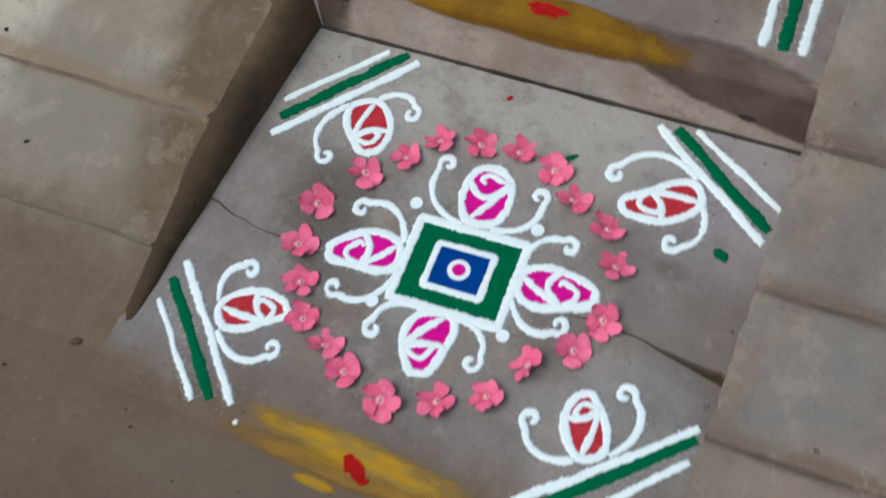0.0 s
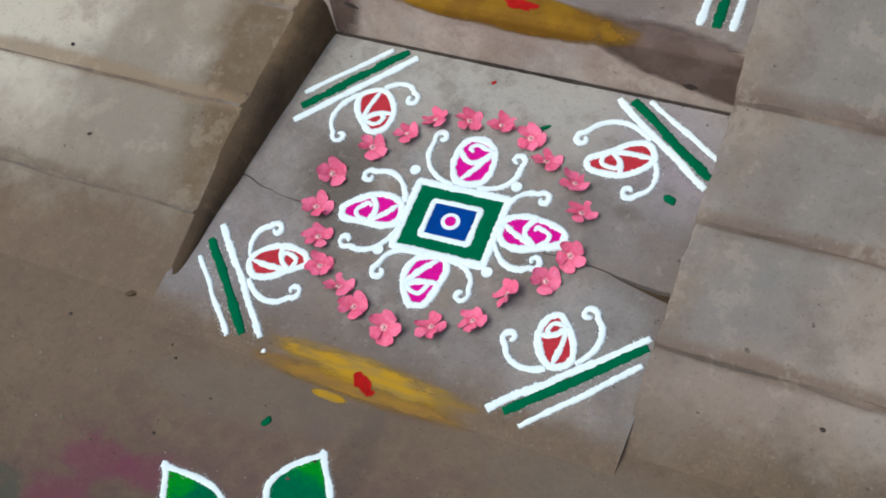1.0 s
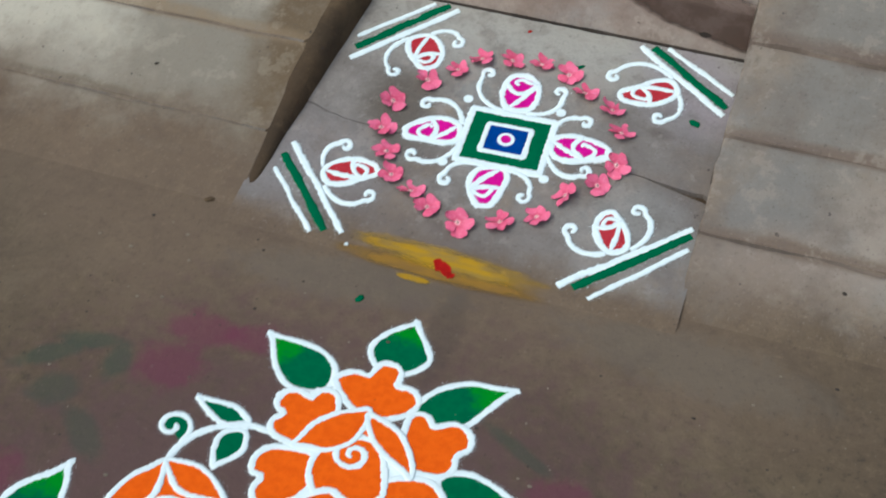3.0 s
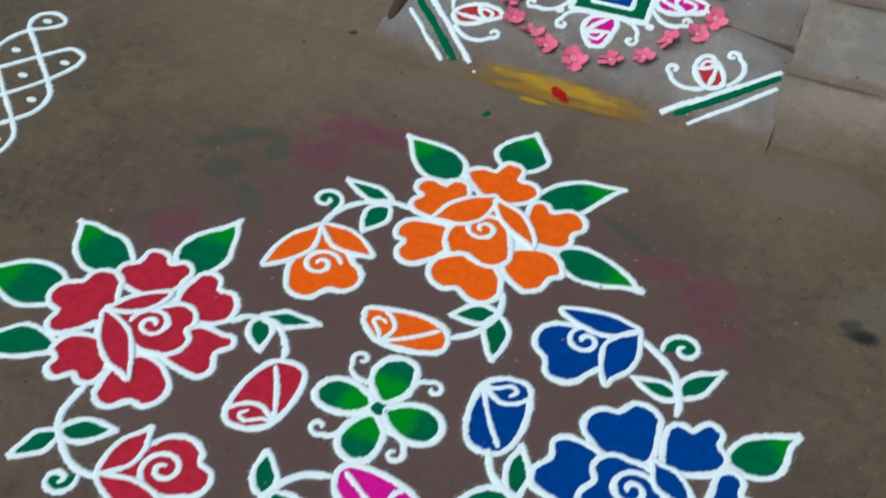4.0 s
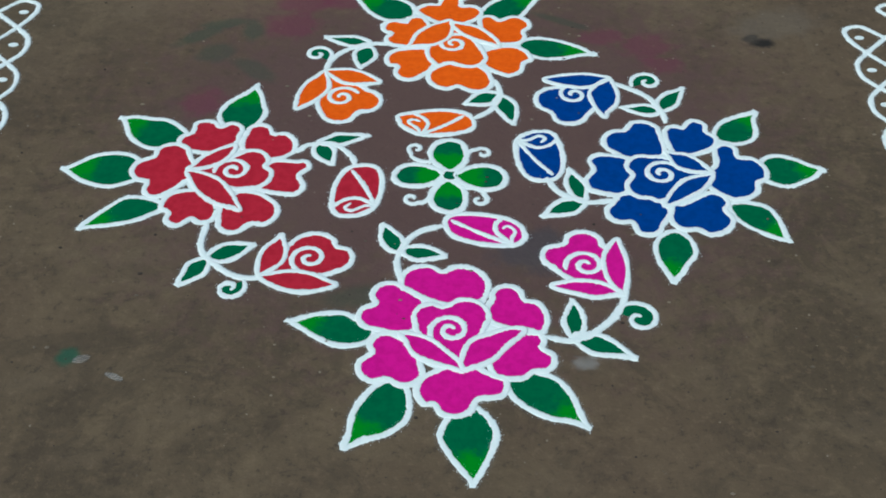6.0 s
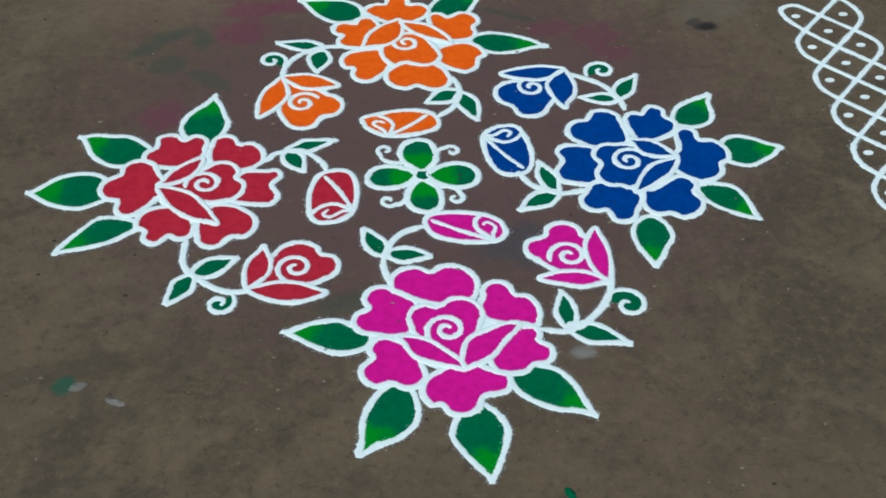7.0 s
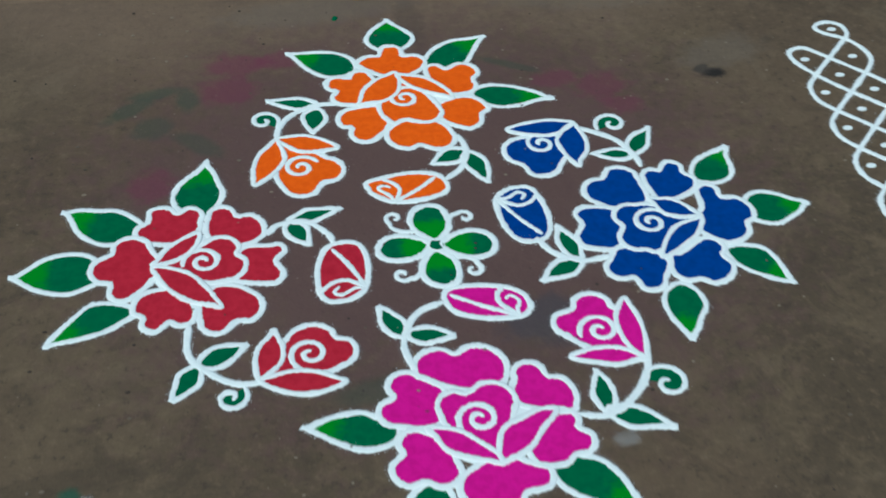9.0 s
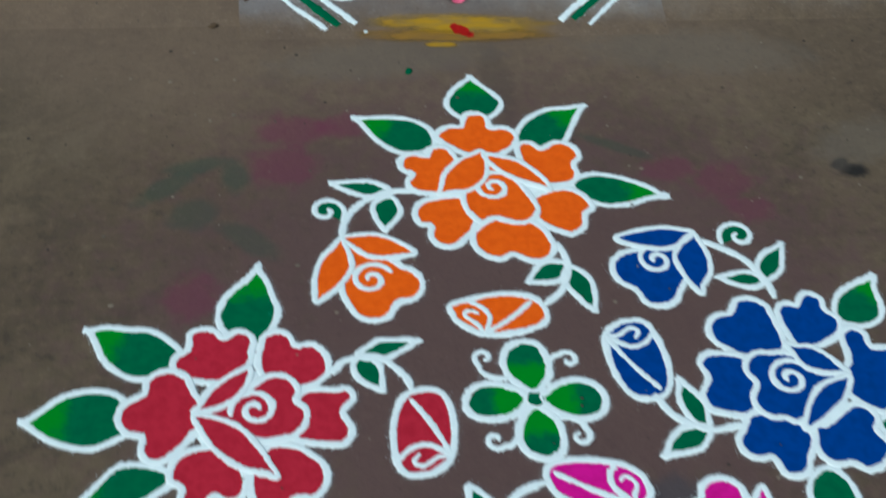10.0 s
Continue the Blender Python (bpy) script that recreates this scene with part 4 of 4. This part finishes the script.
for a, b, side in (((-0.030, 0.040), (-0.066, 0.080), 1), ((0.030, 0.036), (0.063, 0.068), 1), ((-0.034, -0.040), (-0.070, -0.066), 1), ((0.024, -0.036), (0.055, -0.068), 1)):
    part("tendril", tendril(a, b, side, line=0.009, rc=0.017), M_WHITE, centre, "white powder curl", True)
part("eye", fill([Vector((0.013 * math.cos(a), 0.013 * math.sin(a))) for a in (k * math.pi / 8 for k in range(16))], lift=0.0022), M_GREEN, centre)

# ---- line drawings round dots, at both sides ----


def knot_drawing(label, m):
    """Interlaced white lines round rows of dots; m lays it out on the ground."""
    ob = thing("kolam", label, "kolam", "line drawings beside the large rangoli")

    def lay(points):
        return [(m @ Vector((x, y, 0))).xy for x, y in points]

    k = 1.08
    down = lambda c, x: (x, c - k * x)
    up = lambda c, x: (x, c + k * x)
    def right(c):
        return [down(c, 0.04), down(c, 0.09), (0.136, c - 0.148), (0.150, c - 0.180), (0.138, c - 0.212), up(c - 0.361, 0.09), up(c - 0.361, 0.04)]

    def left(c):
        return [(0.0, c), (-0.025, c - 0.036), (-0.025, c - 0.080), (0.0, c - 0.117)]

    def chain(c):
        """On from a line that runs down to the right."""
        out = []
        while c > -0.55:
            out += right(c) + left(c - 0.361)
            c -= 0.478
        return out

    lines = [
        list(reversed(chain(0.298))) + list(reversed(left(0.415))) + [up(0.415, 0.05), up(0.415, 0.095), (0.128, 0.555), (0.128, 0.590), (0.103, 0.607),
         (0.075, 0.600), (0.066, 0.583), (0.084, 0.562), (0.118, 0.540), (0.140, 0.505), (0.146, 0.466), (0.128, 0.432), up(0.293, 0.09), up(0.293, 0.04)] + left(0.293) + chain(0.176),
        list(reversed(chain(0.535))) + [(0.010, 0.518), (-0.024, 0.506), (-0.024, 0.470), (0.0, 0.425)] + chain(0.415),
    ]
    for pts in lines:
        part("line", stroke(smooth_curve(lay(pts)), 0.0105), M_WHITE, ob, "", True)
    dots = [(0.101, 0.578)]
    for j in range(9):
        y = 0.475 - 0.118 * j
        dots += [(0.0, y), (0.108, y), (0.054, y - 0.062)]
    for x, y in dots:
        ring = smooth_curve(lay([(x + 0.010 * math.cos(a), y + 0.0065 * math.sin(a)) for a in (t * math.pi / 4 for t in range(8))]), True, 3)
        part("dot", fill(ring, lift=0.0018), M_WHITE, ob)
    return ob


knot_drawing("white powder lines interlaced round dots on the ground", Matrix.Translation((0.871, -0.006, 0)))
knot_drawing("white powder lines interlaced round dots, near the ramp", Matrix(((-1.057, -0.085, 0, -0.904), (-0.033, 1.061, 0, 0.036), (0, 0, 1, 0), (0, 0, 0, 1))))

# ---- the small rangoli on the slab ----
small = thing("square_rangoli", "square powder rangoli of green, blue and white on the slab", "rangoli")
SC, ST = Vector((0.021, 1.142)), radians(2.0)


def sq(half, grow=1.0):
    out = []
    for u, v in ((-1, -1), (1, -1), (1, 1), (-1, 1)):
        p = Vector((u * half, v * half * 0.77 * grow))
        out.append(SC + Vector((p.x * math.cos(ST) - p.y * math.sin(ST), p.x * math.sin(ST) + p.y * math.cos(ST))))
    return out


def side_line(points, width, lift):
    return stroke(resample([Vector(p) for p in points], 0.004, True), width, True, on_slab, lift)


def square_bed(half):
    return resample(sq(half), 0.006, True)


part("green_band", fill(square_bed(0.076), on_slab, 0.0010), M_GREEN, small, "green powder square")
part("blue_square", fill(square_bed(0.036), on_slab, 0.0024), M_BLUE, small, "blue powder square")
part("border", side_line(sq(0.080), 0.0142, 0.0010), M_WHITE, small, "white powder border", True)
part("inner_border", side_line(sq(0.0415), 0.0115, 0.0012), M_WHITE, small, "white powder border", True)
disc = lambda c, r, n=20: [c + Vector((r * math.cos(2 * math.pi * k / n), 0.92 * r * math.sin(2 * math.pi * k / n))) for k in range(n)]
part("disc", fill(disc(SC, 0.0165), on_slab, 0.0032), M_WHITE, small)
part("spot", fill(disc(SC, 0.0095), on_slab, 0.0040), M_MAGENTA, small, "magenta powder spot")
for x, y in ((-0.078, 1.218), (0.101, 1.232), (0.114, 1.075), (-0.076, 1.063)):
    part("dot", fill(disc(Vector((x, y)), 0.0095, 14), on_slab, 0.0022), M_WHITE, small)
for base, bud, lip, c1, c2 in (((0.018, 1.210), ((0.020, 1.216), (-0.029, 1.276), (0.048, 1.288), (0.004, 1.301)), 0.35, (-0.059, 1.290), (0.085, 1.280)),
                               ((0.102, 1.146), ((0.106, 1.149), (0.156, 1.193), (0.175, 1.130), (0.210, 1.166)), 0.30, (0.152, 1.222), (0.179, 1.114)),
                               ((0.022, 1.076), ((0.016, 1.076), (0.056, 1.036), (-0.018, 1.018), (0.027, 0.990)), 0.06, (0.089, 1.027), (-0.058, 1.027)),
                               ((-0.064, 1.138), ((-0.067, 1.138), (-0.134, 1.160), (-0.116, 1.098), (-0.167, 1.112)), 0.20, (-0.137, 1.065), (-0.150, 1.186))):
    tulip = thing("powder_tulip", "magenta powder bud with white curls on the slab", "rangoli bud", "buds round the square rangoli")
    rosebud(tulip, M_MAGENTA, *bud, on_slab, 0.0125, lip)
    b, t = Vector(base), Vector(bud[3])
    n = Vector((-(t - b).y, (t - b).x)).normalized()
    for end in (c1, c2):
        side = 1 if (Vector(end) - b).dot(n) > 0 else -1
        part("tendril", tendril(b + n * side * 0.020, end, side, on_slab, 0.0098, 0.014), M_WHITE, tulip, "white powder curl", True)

for label, inner, mid, outer, bud, c1, c2 in (
    ("red powder bud and striped corner band by the dark ramp", ((-0.339, 1.255), (-0.169, 1.432)), ((-0.336, 1.285), (-0.193, 1.440)), ((-0.345, 1.315), (-0.221, 1.438)), ((-0.222, 1.347), (-0.156, 1.314), (-0.222, 1.282), (-0.178, 1.272)), (-0.145, 1.348), (-0.240, 1.247)),
    ("red powder bud and striped corner band under the step", ((0.203, 1.435), (0.393, 1.305)), ((0.228, 1.437), (0.394, 1.325)), ((0.256, 1.443), (0.398, 1.359)), ((0.292, 1.352), (0.256, 1.290), (0.222, 1.340), (0.197, 1.302)), (0.173, 1.346), (0.278, 1.271)),
    ("red powder bud and striped corner band by the yard", ((-0.361, 1.030), (-0.196, 0.865)), ((-0.369, 1.002), (-0.229, 0.860)), ((-0.372, 0.965), (-0.253, 0.852)), ((-0.276, 0.972), (-0.238, 1.030), (-0.203, 0.980), (-0.186, 1.014)), (-0.263, 1.049), (-0.181, 0.955)),
    ("red powder bud and striped corner band by the grey ramp", ((0.200, 0.867), (0.395, 1.043)), ((0.227, 0.870), (0.395, 1.028)), ((0.257, 0.855), (0.397, 1.000)), ((0.282, 0.962), (0.225, 0.999), (0.276, 1.028), (0.244, 1.037)), (0.192, 0.984), (0.294, 1.054)),
):
    corner = thing("corner_motif", label, "rangoli corner", "corners of the slab rangoli")
    for name, (a, b), mat, width in (("stripe", inner, M_WHITE, 0.0128), ("stripe", mid, M_GREEN, 0.0160), ("stripe", outer, M_WHITE, 0.0095)):
        a, b = Vector(a), Vector(b)
        line = [a.lerp(b, k / 6) + Vector((rnd(0.0015), rnd(0.0015))) for k in range(7)]
        part(name, stroke(smooth_curve(line), width, lie=on_slab, taper=(0.8, 0.8)), mat, corner, "green powder stripe" if mat is M_GREEN else "white powder stripe", True)
    rosebud(corner, M_ROSE, *bud, on_slab, 0.0118, 0.12)
    b, t = Vector(bud[0]), Vector(bud[3])
    n = Vector((-(t - b).y, (t - b).x)).normalized()
    for end in (c1, c2):
        side = 1 if (Vector(end) - b).dot(n) > 0 else -1
        part("tendril", tendril(b + n * side * 0.022, end, side, on_slab, 0.0098, 0.014), M_WHITE, corner, "white powder curl", True)

band = thing("stripe_band", "green and white powder stripes on the upper step", "rangoli stripes")
for x, mat, width in ((0.314, M_WHITE, 0.014), (0.341, M_GREEN, 0.018), (0.368, M_WHITE, 0.014)):
    line = [Vector((x - 0.02 * k / 6 + rnd(0.001), 1.512 + 0.25 * k / 6)) for k in range(7)]
    part("stripe", stroke(smooth_curve(line), width, lie=on_step, taper=(0.8, 0.8)), mat, band, "green powder stripe" if mat is M_GREEN else "white powder stripe", True)


def dab(name, x, y, rx, ry, lie, label, turn=0, upright=False, material=M_KUMKUM, category="kumkum", lift=0.0026):
    ring = []
    for k in range(22):
        a = 2 * math.pi * k / 22
        f = 1 + 0.45 * noise.noise((math.cos(a) * 2.2, math.sin(a) * 2.2, x * 20)) + 0.25 * noise.noise((math.cos(a) * 6, math.sin(a) * 6, x * 20))
        u, v = rx * f * math.cos(a), ry * f * math.sin(a)
        ring.append(Vector((x + u * math.cos(radians(turn)) - v * math.sin(radians(turn)), y + u * math.sin(radians(turn)) + v * math.cos(radians(turn)))))
    bm = fill(ring, (lambda px, py: 0.0) if upright else lie, lift, sink=0.0 if upright else 0.001)
    if upright:
        for v in bm.verts:
            v.co = (v.co.x, STEP_Y - 0.0005 - v.co.z, v.co.y)
    return tagged(part(name, bm, material), label, category)


dab("kumkum_mark", 0.000, 0.846, 0.021, 0.0105, on_slab, "red kumkum dab on the yellow turmeric", -28)
dab("kumkum_mark", 0.018, 0.833, 0.008, 0.005, on_slab, "small spilt dab of red kumkum", 10)
dab("kumkum_mark", 0.018, 1.482, 0.030, 0.012, on_step, "red kumkum dab on the upper step's turmeric", -5)

dab("plaster_chip", 0.319, 0.159, 0.010, 0.006, flat, "small dark chip in the plastered riser", 0, True, M_DIRT, "chip", 0.0012)
dab("plaster_chip", -0.300, 0.190, 0.014, 0.004, flat, "thin dark scratch in the plastered riser", -20, True, M_DIRT, "chip", 0.0012)

# ---- pink flowers ----


def flower():
    """A fresh five-petalled periwinkle flower, its petals bent each in its own way."""
    ob = thing("periwinkle_flower", "fresh pink five-petalled flower laid on the slab", "flower", "ring of pink flowers on the slab")
    for k in range(5):
        a = 2 * math.pi * k / 5 + rnd(0.20)
        size, bend, curl_up, lean = random.uniform(0.84, 1.12), random.uniform(-0.25, 0.55), random.uniform(0.2, 2.2), random.uniform(0.4, 2.2)
        narrow = random.choice((1.06, 0.98, 0.90, 0.74))
        bm = bmesh.new()
        layer = bm.verts.layers.float.new("along")
        rows = []
        for i, (r, w) in enumerate(((0.0015, 0.0013), (0.0050, 0.0042), (0.0100, 0.0084), (0.0150, 0.0116), (0.0195, 0.0120), (0.0228, 0.0100), (0.0245, 0.0058))):
            row = []
            for j in range(7):
                u = (j - 3) / 3
                f = r / 0.024
                rise = 0.0026 * math.sin(min(1, f * 1.2) * 1.5) + bend * 0.009 * f * f + 0.0016 * curl_up * abs(u) ** 2 * f + 0.0024 * lean * u * f
                rr = r + (0.0009 * u - 0.0014 * u * u) * f * f
                x, y = rr * size, (u * w * narrow + 0.0016 * f) * size
                v = bm.verts.new((x * math.cos(a) - y * math.sin(a), x * math.sin(a) + y * math.cos(a), 0.0050 + rise))
                v[layer] = f
                row.append(v)
            rows.append(row)
        for r0, r1 in zip(rows, rows[1:]):
            for j in range(6):
                bm.faces.new((r0[j], r1[j], r1[j + 1], r0[j + 1]))
        part("petal", bm, M_PETAL, ob, "", True)
    bm = bmesh.new()
    bmesh.ops.create_cone(bm, cap_ends=True, segments=10, radius1=0.0014, radius2=0.0028, depth=0.0022, matrix=Matrix.Translation((0, 0, 0.0064)))
    part("eye", bm, M_EYE, ob, "pale flower eye", True)
    bm = bmesh.new()
    bmesh.ops.create_cone(bm, cap_ends=True, segments=8, radius1=0.0008, radius2=0.0014, depth=0.0058, matrix=Matrix.Translation((0, 0, 0.0028)))
    part("tube", bm, M_TUBE, ob, "short flower tube", True)
    return ob


random.seed(5)
kinds = [flower() for _ in range(5)]
spots = [(-0.081, 1.321), (-0.026, 1.332), (0.032, 1.337), (0.090, 1.327), (0.131, 1.290), (0.191, 1.263), (0.221, 1.215), (0.231, 1.141), (0.209, 1.089), (0.166, 1.049), (0.128, 0.995),
         (0.069, 0.965), (-0.005, 0.943), (-0.068, 0.960), (-0.109, 0.984), (-0.156, 1.010), (-0.183, 1.057), (-0.214, 1.108), (-0.215, 1.174), (-0.169, 1.240), (-0.119, 1.282)]
for k, (x, y) in enumerate(spots):
    y -= 0.005
    steep = k in (9, 12, 19, 7)
    tilt_x, tilt_y = rnd(26 if steep else 9), rnd(24 if steep else 9)
    big = random.uniform(0.94, 1.05) * (1.10 if k in (11, 12, 14, 16, 17, 18) else 1.0)
    lift = 0.010 * (abs(math.sin(radians(tilt_x))) + abs(math.sin(radians(tilt_y)))) * big - 0.001
    m = Matrix.Translation((x, y, on_slab(x, y) + lift)) @ Euler((radians(tilt_x + 10.8), radians(tilt_y), radians(random.uniform(0, 360)))).to_matrix().to_4x4()
    if k < 5:
        kinds[k].matrix_basis = m @ Matrix.Diagonal((big, big, big, 1))
    else:
        ob = copy_thing(kinds[k % 5], m)
        ob.scale = (big, big, big)

# ---- crumbs and dust ----
random.seed(11)


def scrap(name, x, y, size, material, label, category, lie=flat, long=1.6):
    bm = bmesh.new()
    bmesh.ops.create_icosphere(bm, subdivisions=2, radius=size, matrix=Matrix.Translation((x, y, lie(x, y) + 0.0006)) @ Matrix.Rotation(random.uniform(0, 3), 4, "Z") @ Matrix.Diagonal((long, 1, 0.22, 1)))
    for v in bm.verts:
        v.co.xy += Vector((rnd(size * 0.25), rnd(size * 0.25)))
    return tagged(part(name, bm, material, None, "", True), label, category)


scrap("powder_crumb", -0.180, 0.845, 0.004, M_WHITE, "small crumb of white powder by the slab", "powder crumb", lambda x, y: 0.004, 1.1)
scrap("powder_crumb", -0.110, 0.735, 0.006, M_GREEN, "spilt crumb of green powder on the ground", "powder crumb")
scrap("powder_crumb", 0.345, 1.275, 0.008, M_GREEN, "spilt green powder on the slab", "powder crumb", on_slab)
scrap("powder_crumb", 0.105, 1.352, 0.005, M_GREEN, "dark green scrap on the slab", "scrap", on_slab, 2.4)
scrap("powder_crumb", -0.016, 1.415, 0.0035, M_KUMKUM, "crumb of red kumkum on the slab", "powder crumb", on_slab)
smear("powder_dust", -0.592, -0.466, 0.017, 0.011, flat, M_CHALK, "spilt white powder dust on the ground", "powder dust", 20, 0.8)
smear("powder_dust", -0.530, -0.503, 0.020, 0.007, flat, M_CHALK, "thin trail of white powder on the ground", "powder dust", -25, 0.6)
scrap("powder_crumb", 0.155, -0.735, 0.007, M_GREEN, "spilt green powder on the ground", "powder crumb")
smear("powder_dust", 0.225, -0.462, 0.032, 0.024, flat, M_CHALK, "faint white powder dust on the ground", "powder dust", 0, 1.4)
smear("powder_dust", -0.07, 1.235, 0.06, 0.05, on_slab, M_CHALK, "faint white powder dust on the slab", "powder dust", 0, 1.6)

on_ramp = lambda x, y: ramp_z(y) + 0.0006
scrap("dropping", -0.812, 1.261, 0.0035, M_DIRT, "small dark dropping on the cement ramp", "dropping", on_ramp, 1.3)
scrap("dropping", -0.686, 1.110, 0.0035, M_DIRT, "small dark dropping on the cement ramp", "dropping", on_ramp, 1.3)
scrap("dropping", 0.663, 0.978, 0.0035, M_DIRT, "small dark dropping on the cement ramp", "dropping", on_ramp, 1.3)
scrap("dry_leaf", -0.463, 0.872, 0.006, M_SIDE, "small brown dry leaf scrap by the slab", "leaf scrap", on_ramp, 1.8)
bm = bmesh.new()
for k in range(900):
    x, y = random.uniform(-1.25, 1.25), random.uniform(-1.0, 0.82)
    s = random.choice((0.0009, 0.0012, 0.0016, 0.0024)) * random.uniform(0.7, 1.3)
    made = bmesh.ops.create_icosphere(bm, subdivisions=1, radius=s, matrix=Matrix.Translation((x, y, s * 0.3)) @ Matrix.Diagonal((random.uniform(0.8, 1.8), 1, 0.6, 1)))
tagged(part("grit", bm, M_GRIT), "scattered grit and specks on the yard floor", "grit", kind="stuff")

# loose white grains beside the lines
random.seed(21)
bm = bmesh.new()
for x, y, nx, ny, w, lie in GRAINS:
    for _ in range(random.choice((0, 1, 2, 2, 3))):
        off = random.choice((-1, 1)) * (w * 0.5 + abs(random.gauss(0, 0.0020)))
        px, py, r = x + nx * off + rnd(0.002), y + ny * off + rnd(0.002), random.uniform(0.0004, 0.0011)
        z = lie(px, py)
        base = [bm.verts.new((px + r * math.cos(a), py + r * math.sin(a), z - 0.0003)) for a in (0.3, 2.4, 4.5)]
        tip = bm.verts.new((px, py, z + r * 0.9 + 0.0004))
        for i in range(3):
            bm.faces.new((base[i], base[(i + 1) % 3], tip))
tagged(part("loose_powder", bm, M_WHITE), "loose white powder grains beside the drawn lines", "powder", kind="stuff")

# thin dust of the powder on the floor along the drawn lines
bm = bmesh.new()
layer = bm.verts.layers.float.new("along")
for line, width, closed, lie in DUST:
    n = len(line)
    rows = []
    for i, p in enumerate(line):
        a, b = (line[i - 1], line[(i + 1) % n]) if closed else (line[max(i - 1, 0)], line[min(i + 1, n - 1)])
        d = (b - a).normalized() if (b - a).length > 1e-9 else Vector((1, 0))
        row = []
        for f, inner in ((-1.15, 0.0), (-0.55, 0.45), (0.55, 0.45), (1.15, 0.0)):
            q = p + Vector((-d.y, d.x)) * f * width
            v = bm.verts.new((q.x, q.y, lie(q.x, q.y) + 0.00015))
            v[layer] = inner
            row.append(v)
        rows.append(row)
    for r0, r1 in [(rows[i], rows[(i + 1) % n]) for i in range(n if closed else n - 1)]:
        for k in range(3):
            bm.faces.new((r0[k + 1], r0[k], r1[k], r1[k + 1]))
bmesh.ops.recalc_face_normals(bm, faces=bm.faces[:])
tagged(part("powder_haze", bm, M_HAZE), "thin white powder dust along the drawn lines", "powder", kind="stuff")
